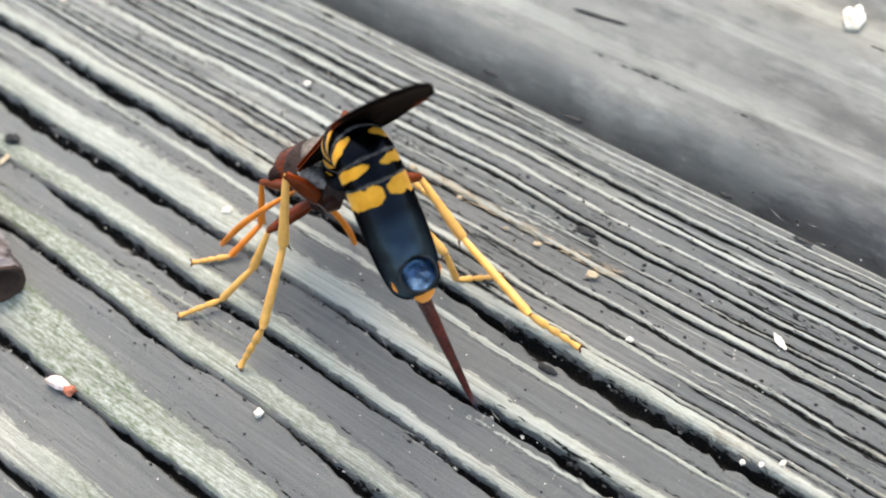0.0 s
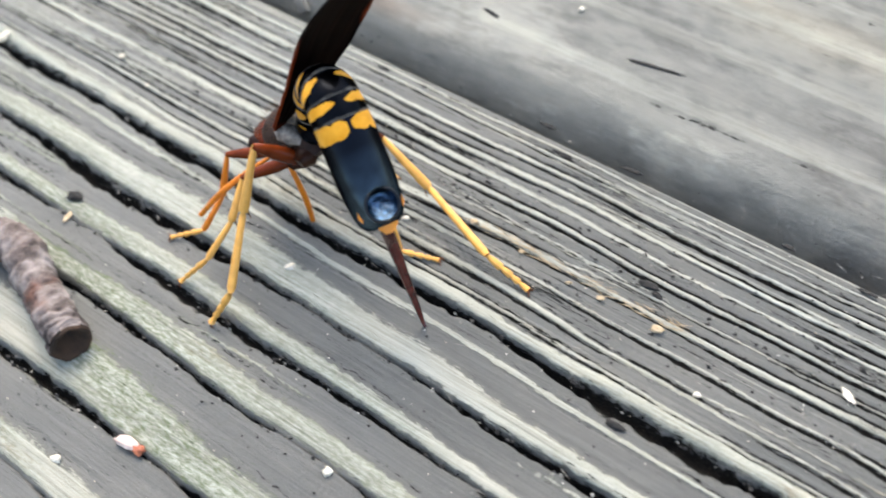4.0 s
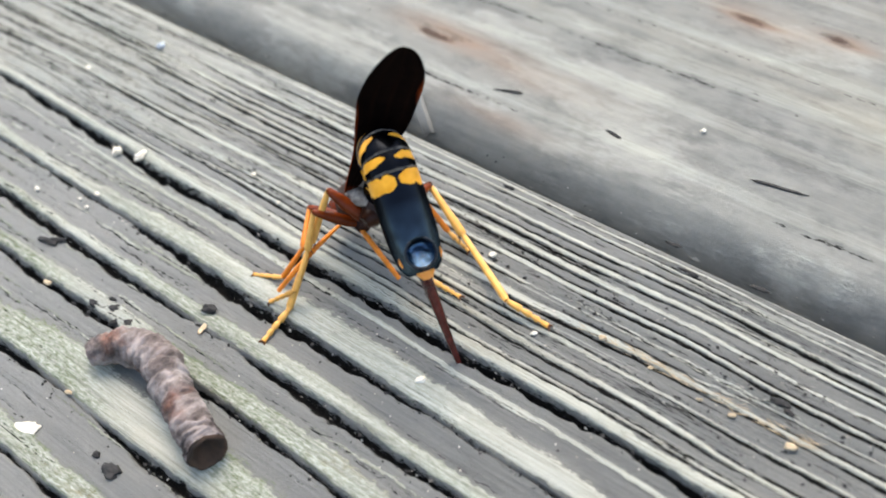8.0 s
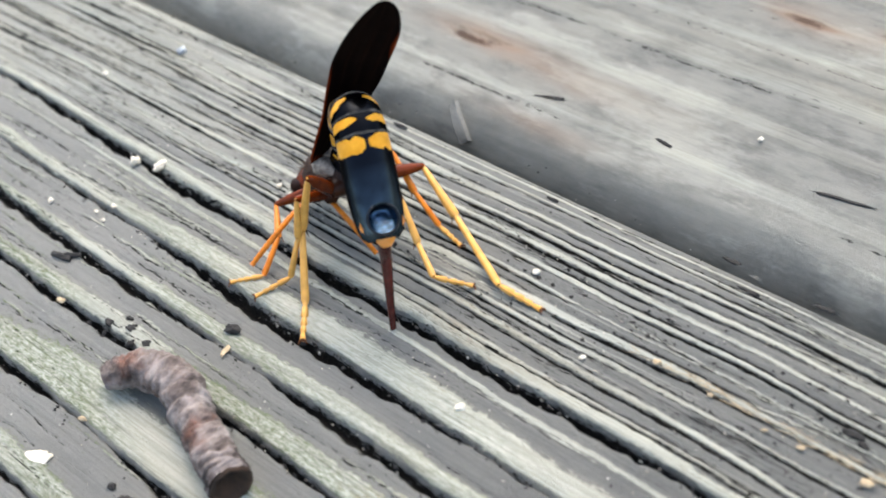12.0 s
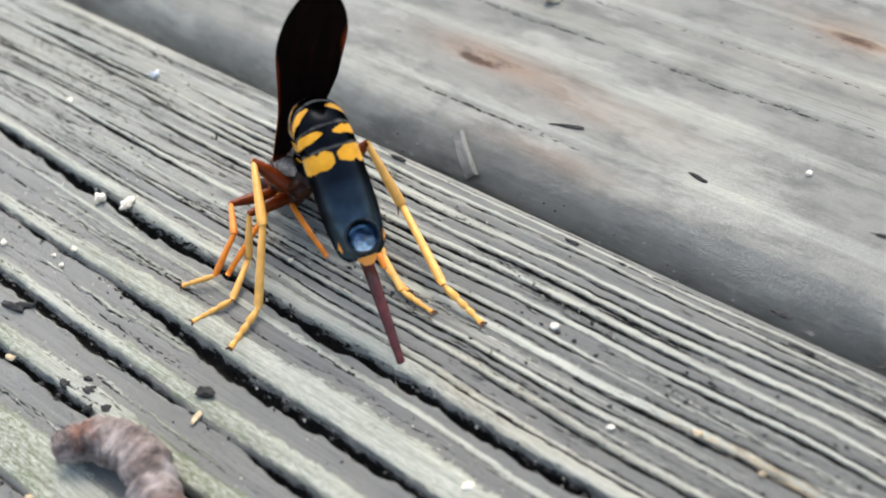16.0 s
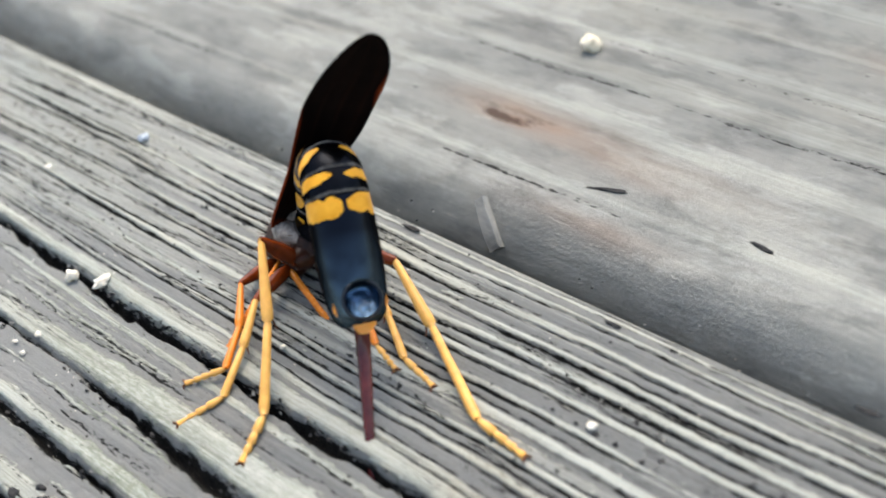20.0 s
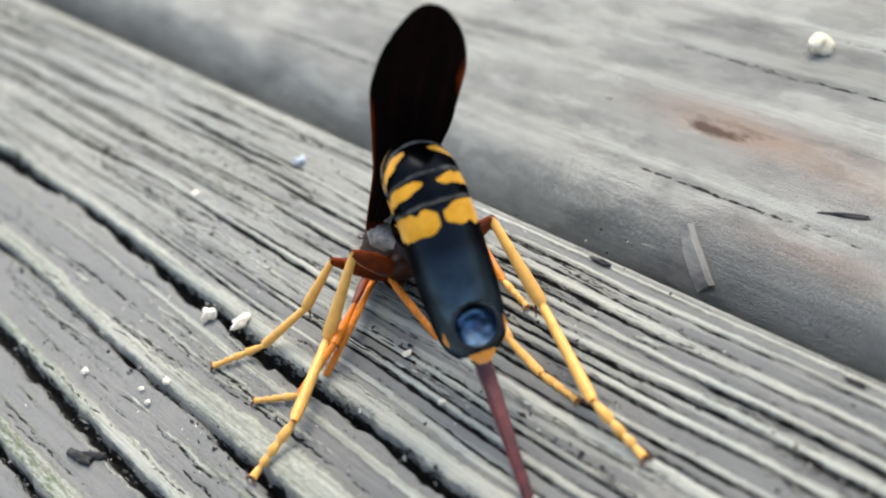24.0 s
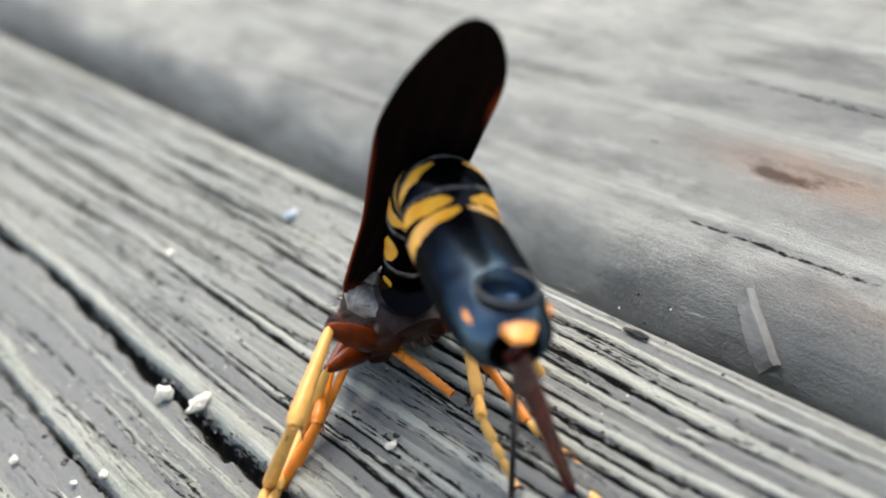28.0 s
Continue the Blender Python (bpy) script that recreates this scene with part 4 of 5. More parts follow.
rings = [(0.0, 0.222), (0.035, 0.215), (0.03, 0.185), (-0.02, 0.15), (-0.10, 0.10), (-0.13, 0.01)]
cup = [(e1 + d * (k + 0.02 * noise.noise(Vector((a * 2, k * 9, 0)))) + (side * math.sin(a) + over * math.cos(a)) * (r * (1 + 0.10 * noise.noise(Vector((math.sin(a) * 2, math.cos(a) * 2, k * 4)))))) * CM for k, r in rings for a in np.linspace(0, 2 * math.pi, 28, endpoint=False)]
quads = [(i * 28 + k, i * 28 + (k + 1) % 28, i * 28 + 28 + (k + 1) % 28, i * 28 + 28 + k) for i in range(len(rings) - 1) for k in range(28)]
part("cut_end", mesh_from("cut_end", cup, quads, CORE), twig, "dark hollow broken end")
crumb("bud", "small brown bud knob at the twig", "bud", -2.25, -3.15, 0.1, 0.09, 0.08, 0.09, BARK, 0)


for x, y, sx, sy, turn in ((-2.68, -2.58, 0.10, 0.05, 10), (-2.95, -2.65, 0.08, 0.05, -20), (-2.35, -2.63, 0.09, 0.045, 30), (-2.51, -2.72, 0.06, 0.04, 60), (-0.93, -4.06, 0.11, 0.08, 0), (-2.80, -2.49, 0.05, 0.03, 15), (-1.23, -4.02, 0.05, 0.035, 0)):
    crumb("bark_crumb", "dark bark crumb lying beside the crack", "crumb", x, y, -0.01, sx, sy, 0.035, CHAR, turn, "bark crumbs")
for x, y, sx in ((-2.15, -3.67, 0.05), (-3.70, -2.77, 0.06), (3.55, -0.02, 0.03), (3.91, -0.01, 0.04), (2.93, 0.04, 0.03)):
    crumb("tan_crumb", "small tan wood crumb caught along a crack", "crumb", x, y, 0.02, sx, sx * 0.5, 0.016, TAN, 17, "tan crumbs")


def crack_litter(count, seed, material, label, size):
    """Loose crumbs caught in and along the wide cracks."""
    r = random.Random(seed)
    verts, faces = [], []
    rows = [-3.76, -2.82, -2.20, -1.62, -0.80, -0.06, 0.40, 0.66]
    for _ in range(count):
        x, y0 = r.uniform(-9, 8), r.choice(rows)
        y = y0 - 0.022 * x * min(1, max(0, -y0 / 0.5)) + r.gauss(-0.04, 0.03)
        s, n = size * r.uniform(0.4, 1.6), len(verts)
        for k in range(6):
            p = [(-1, 0, 0), (0, -1, 0), (1, 0, 0), (0, 1, 0), (0, 0, 0.7), (0, 0, -0.7)][k]
            verts.append(((x + s * (p[0] * 1.5 + r.uniform(-0.4, 0.4))) * CM, (y + s * (p[1] + r.uniform(-0.4, 0.4))) * CM, (r.uniform(-0.02, 0.02) + s * p[2]) * CM))
        faces += [(n + i, n + (i + 1) % 4, n + 4) for i in range(4)] + [(n + (i + 1) % 4, n + i, n + 5) for i in range(4)]
    ob = new("crack_litter", mesh_from("crack_litter", verts, faces, material, False))
    return tagged(ob, label, "litter", kind="stuff")


crack_litter(900, 21, CHAR, "dark crumbs and soil caught in the cracks", 0.014)
crack_litter(300, 22, SPLINTER, "pale wood crumbs caught in the cracks", 0.012)

# dust and fibres, too many to count
def dust(name, count, box, size, material, seed, long=1.0, label=""):
    r = random.Random(seed)
    verts, faces = [], []
    for _ in range(count):
        x, y = r.uniform(box[0], box[1]), r.uniform(box[2], box[3])
        s = size * r.uniform(0.4, 1.3)
        a = r.gauss(0, 0.25) if long > 1 else r.uniform(0, 6.28)
        c, q = math.cos(a), math.sin(a)
        n = len(verts)
        z = 0.012 if long == 1 else 0.02
        for px, py, pz in ((-1, 0, 0), (0, -1, 0), (1, 0, 0), (0, 1, 0), (0, 0, 0.8), (0, 0, -0.8)):
            px, py, pz = px * s * long, py * s * (1 if long == 1 else 0.6), pz * s * (1 if long == 1 else 0.6)
            verts.append(((x + px * c - py * q) * CM, (y + px * q + py * c) * CM, (z + pz) * CM))
        faces += [(n + i, n + (i + 1) % 4, n + 4) for i in range(4)] + [(n + (i + 1) % 4, n + i, n + 5) for i in range(4)]
    ob = new(name, mesh_from(name, verts, faces, material, False))
    return tagged(ob, label, "dust", kind="stuff")


dust("grit_dust", 700, (-9, 8, -5, 1.7), 0.008, CHALK, 1, label="fine pale dust grains strewn over the board")
dust("crumb_dust", 700, (-9, 8, -5, 1.7), 0.014, CHAR, 2, label="fine black crumbs strewn over the board")
dust("fibre_dust", 260, (-9, 8, -3, 1.7), 0.007, SPLINTER, 3, 12, label="loose pale wood fibres lying along the grain")
dust("straw_fibre", 90, (2.0, 4.8, 0.05, 0.16), 0.007, TAN, 5, 14, label="tan straw-like fibres torn up along a ridge of the grain")


# rows of the moving parts
BODY_ROWS = [
    (0, pose(0.02257, -0.01105, 0.00485, 7.78, 5.19, 76.64)),
    (1, pose(0.01987, -0.00792, 0.00436, 5.84, 6.07, 72.74)),
    (2, pose(0.01359, -0.00741, 0.00406, 7.12, 5.59, 77.52)),
    (3, pose(0.01089, -0.00836, 0.00452, 6.55, 5.36, 78.86)),
    (4, pose(0.00751, -0.00677, 0.00505, 5.49, 6.51, 79.57)),
    (4.5, pose(0.00634, -0.00855, 0.00485, 4.46, 6.75, 77.87)),
    (6.5, pose(0.00048, -0.00462, 0.00139, 4.30, 11.95, 75.09)),
    (7, pose(-0.00219, -0.00412, 0.00121, 2.72, 11.49, 75.22)),
    (8, pose(-0.00620, -0.00342, 0.00126, 1.70, 11.39, 76.08)),
    (9, pose(-0.01100, -0.00282, 0.00150, 1.63, 11.13, 77.46)),
    (10, pose(-0.01477, -0.00165, 0.00105, 2.46, 11.04, 78.41)),
    (11, pose(-0.01611, -0.00092, 0.00055, 1.89, 10.67, 78.91)),
    (12, pose(-0.01765, -0.00197, 0.00045, 1.35, 10.67, 77.96)),
    (12.5, pose(-0.01611, -0.00354, 0.00069, 2.14, 10.72, 78.55)),
    (14.5, pose(-0.02501, 0.00089, -0.00135, 2.16, 10.82, 77.37)),
    (15, pose(-0.02593, 0.00208, -0.00183, 1.86, 10.72, 74.52)),
    (16, pose(-0.02637, 0.00250, -0.00226, 1.16, 10.87, 73.95)),
    (17, pose(-0.02692, 0.00499, -0.00327, 0.94, 10.64, 77.05)),
    (18, pose(-0.02640, 0.00409, -0.00331, 1.24, 10.81, 79.37)),
    (19, pose(-0.02795, 0.00422, -0.00384, 1.98, 10.84, 74.49)),
    (20, pose(-0.02886, 0.00464, -0.00430, 2.82, 11.05, 76.93)),
    (21, pose(-0.02818, 0.00293, -0.00383, 4.29, 10.37, 78.12)),
    (21.5, pose(-0.02865, 0.00181, -0.00378, 5.67, 10.18, 79.06)),
    (23.5, pose(-0.03601, 0.00387, -0.00353, 7.44, 10.43, 78.48)),
    (24, pose(-0.03597, 0.00386, -0.00356, 5.42, 10.80, 77.71)),
    (25, pose(-0.03709, 0.00397, -0.00337, 6.17, 10.94, 79.06)),
    (26, pose(-0.03777, 0.00420, -0.00326, 6.77, 10.86, 79.48)),
    (27, pose(-0.03826, 0.00530, -0.00390, 7.33, 11.00, 80.61)),
    (28, pose(-0.03683, 0.00381, -0.00346, 9.33, 11.15, 78.81)),
]
ABDOMEN_ROWS = [
    (0, pose(0.00000, -0.00260, 0.01020, -0.96, -4.56, -10.28)),
    (1, pose(0.00000, -0.00260, 0.01020, -4.96, -2.91, -18.17)),
    (2, pose(0.00000, -0.00260, 0.01020, -0.88, -4.09, -11.32)),
    (3, pose(0.00000, -0.00260, 0.01020, -2.60, -5.48, -6.95)),
    (4, pose(0.00000, -0.00260, 0.01020, -2.04, -3.63, -13.02)),
    (4.5, pose(0.00000, -0.00260, 0.01020, -3.87, -6.36, -7.81)),
    (6.5, pose(0.00000, -0.00260, 0.01020, -4.23, -5.72, -19.56)),
    (7, pose(0.00000, -0.00260, 0.01020, -3.57, -5.58, -16.23)),
    (8, pose(0.00000, -0.00260, 0.01020, -1.02, -7.70, -15.57)),
    (9, pose(0.00000, -0.00260, 0.01020, 1.90, -4.82, -18.02)),
    (10, pose(0.00000, -0.00260, 0.01020, 5.76, -3.55, -12.85)),
    (11, pose(0.00000, -0.00260, 0.01020, 3.12, -3.26, -16.85)),
    (12, pose(0.00000, -0.00260, 0.01020, -0.45, -0.48, -19.15)),
    (12.5, pose(0.00000, -0.00260, 0.01020, -0.42, -1.79, -15.09)),
    (14.5, pose(0.00000, -0.00260, 0.01020, 4.25, 6.45, -21.11)),
    (15, pose(0.00000, -0.00260, 0.01020, 6.02, 4.85, -19.36)),
    (16, pose(0.00000, -0.00260, 0.01020, 6.16, -5.91, -10.00)),
    (17, pose(0.00000, -0.00260, 0.01020, -1.07, 3.69, -17.29)),
    (18, pose(0.00000, -0.00260, 0.01020, 0.31, 2.49, -16.79)),
    (19, pose(0.00000, -0.00260, 0.01020, 4.30, 5.78, -19.03)),
    (20, pose(0.00000, -0.00260, 0.01020, 1.30, 1.83, -14.88)),
    (21, pose(0.00000, -0.00260, 0.01020, 0.35, -1.55, -7.02)),
    (21.5, pose(0.00000, -0.00260, 0.01020, 1.41, -3.59, -5.30)),
    (23.5, pose(0.00000, -0.00260, 0.01020, 6.46, -5.15, -9.10)),
    (24, pose(0.00000, -0.00260, 0.01020, 4.47, -4.64, -9.58)),
    (25, pose(0.00000, -0.00260, 0.01020, 6.37, -3.86, -9.89)),
    (26, pose(0.00000, -0.00260, 0.01020, 6.29, -2.79, -9.44)),
    (27, pose(0.00000, -0.00260, 0.01020, 2.89, -0.60, -11.32)),
    (28, pose(0.00000, -0.00260, 0.01020, -2.81, 9.88, -9.68)),
]
REAR_ROWS = [
    (0, pose(0.00000, -0.00035, -0.00031, -2.16, 0, 0)),
    (1, pose(0.00000, 0.00064, 0.00064, 4.12, 0, 0)),
    (2, pose(0.00000, 0.00020, 0.00019, 1.27, 0, 0)),
    (3, pose(0.00000, -0.00052, -0.00046, -3.16, 0, 0)),
    (4, pose(0.00000, -0.00046, -0.00041, -2.80, 0, 0)),
    (4.5, pose(0.00000, -0.00035, -0.00031, -2.15, 0, 0)),
    (6.5, pose(0.00000, 0.00057, 0.00056, 3.65, 0, 0)),
    (7, pose(0.00000, 0.00022, 0.00021, 1.40, 0, 0)),
    (8, pose(0.00000, 0.00015, 0.00014, 0.95, 0, 0)),
    (9, pose(0.00000, 0.00020, 0.00019, 1.24, 0, 0)),
    (10, pose(0.00000, -0.00047, -0.00042, -2.88, 0, 0)),
    (11, pose(0.00000, -0.00013, -0.00012, -0.78, 0, 0)),
    (12, pose(0.00000, 0.00026, 0.00025, 1.67, 0, 0)),
    (12.5, pose(0.00000, 0.00015, 0.00014, 0.93, 0, 0)),
    (14.5, pose(0.00000, 0.00048, 0.00047, 3.07, 0, 0)),
    (15, pose(0.00000, 0.00041, 0.00040, 2.63, 0, 0)),
    (16, pose(0.00000, -0.00027, -0.00024, -1.65, 0, 0)),
    (17, pose(0.00000, -0.00001, -0.00001, -0.04, 0, 0)),
    (18, pose(0.00000, -0.00007, -0.00006, -0.42, 0, 0)),
    (19, pose(0.00000, 0.00050, 0.00050, 3.24, 0, 0)),
    (20, pose(0.00000, 0.00056, 0.00055, 3.59, 0, 0)),
    (21, pose(0.00000, -0.00194, -0.00148, -11.18, 0, 0)),
    (21.5, pose(0.00000, -0.00271, -0.00192, -15.25, 0, 0)),
    (23.5, pose(0.00000, 0.00030, 0.00029, 1.90, 0, 0)),
    (24, pose(0.00000, 0.00053, 0.00052, 3.39, 0, 0)),
    (25, pose(0.00000, 0.00043, 0.00042, 2.74, 0, 0)),
    (26, pose(0.00000, 0.00024, 0.00023, 1.52, 0, 0)),
    (27, pose(0.00000, -0.00037, -0.00033, -2.29, 0, 0)),
    (28, pose(0.00000, -0.00922, -0.00334, -46.06, 0, 0)),
]
WING_ROWS = [
    (0, pose(-0.00270, -0.00020, 0.01000, 61.18, -13.61, 168.84)),
    (1, pose(-0.00270, -0.00020, 0.01000, 71.96, -17.83, 145.61)),
    (2, pose(-0.00270, -0.00020, 0.01000, 62.27, -15.34, 168.37)),
    (3, pose(-0.00270, -0.00020, 0.01000, 69.31, -12.34, 166.99)),
    (4, pose(-0.00270, -0.00020, 0.01000, 70.06, -12.06, 173.50)),
    (4.5, pose(-0.00270, -0.00020, 0.01000, 73.76, -11.10, 163.15)),
    (6.5, pose(-0.00270, -0.00020, 0.01000, 69.04, -14.00, 147.00)),
    (7, pose(-0.00270, -0.00020, 0.01000, 70.97, -12.84, 147.81)),
    (8, pose(-0.00270, -0.00020, 0.01000, 71.34, -12.57, 153.97)),
    (9, pose(-0.00270, -0.00020, 0.01000, 69.59, -13.60, 164.19)),
    (10, pose(-0.00270, -0.00020, 0.01000, 67.63, -14.65, 164.07)),
    (11, pose(-0.00270, -0.00020, 0.01000, 68.85, -14.06, 166.09)),
    (12, pose(-0.00270, -0.00020, 0.01000, 69.72, -13.62, 167.91)),
    (12.5, pose(-0.00270, -0.00020, 0.01000, 66.08, -15.64, 166.19)),
    (14.5, pose(-0.00270, -0.00020, 0.01000, 64.21, -18.08, 174.20)),
    (15, pose(-0.00270, -0.00020, 0.01000, 64.13, -18.54, 172.50)),
    (16, pose(-0.00270, -0.00020, 0.01000, 72.21, -12.25, 157.03)),
    (17, pose(-0.00270, -0.00020, 0.01000, 70.37, -13.44, 168.50)),
    (18, pose(-0.00270, -0.00020, 0.01000, 71.34, -14.38, 173.06)),
    (19, pose(-0.00270, -0.00020, 0.01000, 67.26, -15.29, 171.34)),
    (20, pose(-0.00270, -0.00020, 0.01000, 67.15, -16.22, 170.24)),
    (21, pose(-0.00270, -0.00020, 0.01000, 68.19, -15.01, 165.26)),
    (21.5, pose(-0.00270, -0.00020, 0.01000, 63.79, -17.19, 165.62)),
    (23.5, pose(-0.00270, -0.00020, 0.01000, 68.14, -15.17, 159.10)),
    (24, pose(-0.00270, -0.00020, 0.01000, 69.43, -14.49, 157.74)),
    (25, pose(-0.00270, -0.00020, 0.01000, 68.45, -15.10, 160.20)),
    (26, pose(-0.00270, -0.00020, 0.01000, 68.61, -15.08, 161.13)),
    (27, pose(-0.00270, -0.00020, 0.01000, 68.39, -15.26, 159.98)),
    (28, pose(-0.00270, -0.00020, 0.01000, 66.27, -16.44, 170.08)),
]
SHEATH_ROWS = [
    (0, pose(0.00000, -0.01599, 0.00158, 69.24, -5.68, 8.22)),
    (1, pose(0.00000, -0.01512, 0.00081, 87.60, -1.49, 7.36)),
    (2, pose(0.00000, -0.01552, 0.00114, 71.82, -6.49, 8.27)),
    (3, pose(0.00000, -0.01612, 0.00171, 76.23, -8.45, 8.84)),
    (4, pose(0.00000, -0.01608, 0.00166, 83.12, -6.74, 8.52)),
    (4.5, pose(0.00000, -0.01599, 0.00157, 84.05, -6.99, 8.55)),
    (6.5, pose(0.00000, -0.01518, 0.00086, 87.76, -7.98, 8.62)),
    (7, pose(0.00000, -0.01551, 0.00113, 88.69, -8.23, 8.63)),
    (8, pose(0.00000, -0.01557, 0.00118, 83.33, -6.60, 8.52)),
    (9, pose(0.00000, -0.01553, 0.00115, 82.95, -1.02, 7.84)),
    (10, pose(0.00000, -0.01609, 0.00167, 64.10, -4.80, 8.96)),
    (11, pose(0.00000, -0.01581, 0.00140, 69.81, -2.12, 7.82)),
    (12, pose(0.00000, -0.01547, 0.00109, 89.85, -1.90, 7.78)),
    (12.5, pose(0.00000, -0.01557, 0.00119, 84.33, -5.27, 7.95)),
    (14.5, pose(0.00000, -0.01527, 0.00093, 60.30, 9.83, 3.15)),
    (15, pose(0.00000, -0.01533, 0.00098, 54.18, 13.05, 1.03)),
    (16, pose(0.00000, -0.01592, 0.00151, 40.94, 7.70, 6.00)),
    (17, pose(0.00000, -0.01570, 0.00130, 66.28, 6.70, 6.75)),
    (18, pose(0.00000, -0.01576, 0.00135, 55.85, 6.69, 6.75)),
    (19, pose(0.00000, -0.01524, 0.00091, 35.73, 16.02, -2.48)),
    (20, pose(0.00000, -0.01519, 0.00087, 43.22, 13.31, 0.93)),
    (21, pose(0.00000, -0.01709, 0.00284, 56.62, 6.46, 6.77)),
    (21.5, pose(0.00000, -0.01752, 0.00346, 52.94, 3.97, 8.54)),
    (23.5, pose(0.00000, -0.01543, 0.00107, 25.80, 9.57, 1.67)),
    (24, pose(0.00000, -0.01522, 0.00089, 19.12, 10.39, -0.34)),
    (25, pose(0.00000, -0.01532, 0.00097, 21.42, 9.09, 3.22)),
    (26, pose(0.00000, -0.01549, 0.00111, 39.40, 7.28, 6.34)),
    (27, pose(0.00000, -0.01601, 0.00159, 56.68, 2.35, 10.78)),
    (28, pose(0.00000, -0.01918, 0.00887, 92.63, -27.05, 18.94)),
]
NEEDLE_ROWS = [
    (0, pose(0.00000, -0.01599, 0.00158, 69.24, -5.68, 8.22)),
    (1, pose(0.00000, -0.01512, 0.00081, 87.60, -1.49, 7.36)),
    (2, pose(0.00000, -0.01552, 0.00114, 71.82, -6.49, 8.27)),
    (3, pose(0.00000, -0.01612, 0.00171, 76.23, -8.45, 8.84)),
    (4, pose(0.00000, -0.01608, 0.00166, 83.90, -7.00, 8.58)),
    (4.5, pose(0.00000, -0.01599, 0.00157, 84.70, -7.20, 8.60)),
    (6.5, pose(0.00000, -0.01518, 0.00086, 87.88, -8.03, 8.65)),
    (7, pose(0.00000, -0.01551, 0.00113, 88.68, -8.23, 8.66)),
    (8, pose(0.00000, -0.01557, 0.00118, 83.33, -6.59, 8.54)),
    (9, pose(0.00000, -0.01553, 0.00115, 82.95, -1.01, 7.87)),
    (10, pose(0.00000, -0.01609, 0.00167, 64.09, -4.79, 8.99)),
    (11, pose(0.00000, -0.01581, 0.00140, 69.81, -2.11, 7.85)),
    (12, pose(0.00000, -0.01547, 0.00109, 89.84, -1.90, 7.81)),
    (12.5, pose(0.00000, -0.01557, 0.00119, 84.32, -5.27, 7.98)),
    (14.5, pose(0.00000, -0.01527, 0.00093, 60.30, 9.84, 3.18)),
    (15, pose(0.00000, -0.01533, 0.00098, 54.19, 13.07, 1.06)),
    (16, pose(0.00000, -0.01592, 0.00151, 40.94, 7.73, 6.02)),
    (17, pose(0.00000, -0.01570, 0.00130, 44.13, 5.27, 8.72)),
    (18, pose(0.00000, -0.01576, 0.00135, 46.28, 7.86, 6.13)),
    (19, pose(0.00000, -0.01524, 0.00091, 35.63, 15.51, -2.85)),
    (20, pose(0.00000, -0.01519, 0.00087, 43.12, 12.85, 0.49)),
    (21, pose(0.00000, -0.01709, 0.00284, 56.56, 6.12, 6.24)),
    (21.5, pose(0.00000, -0.01752, 0.00346, 52.90, 3.59, 8.04)),
    (23.5, pose(0.00000, -0.01543, 0.00107, 25.76, 9.01, 1.40)),
    (24, pose(0.00000, -0.01522, 0.00089, 19.09, 9.80, -0.55)),
    (25, pose(0.00000, -0.01532, 0.00097, 21.38, 8.51, 2.99)),
    (26, pose(0.00000, -0.01549, 0.00111, 39.35, 6.80, 5.94)),
    (27, pose(0.00000, -0.01601, 0.00159, 56.66, 2.01, 10.26)),
    (28, pose(0.00000, -0.01918, 0.00887, 103.46, -14.40, 13.14)),
]
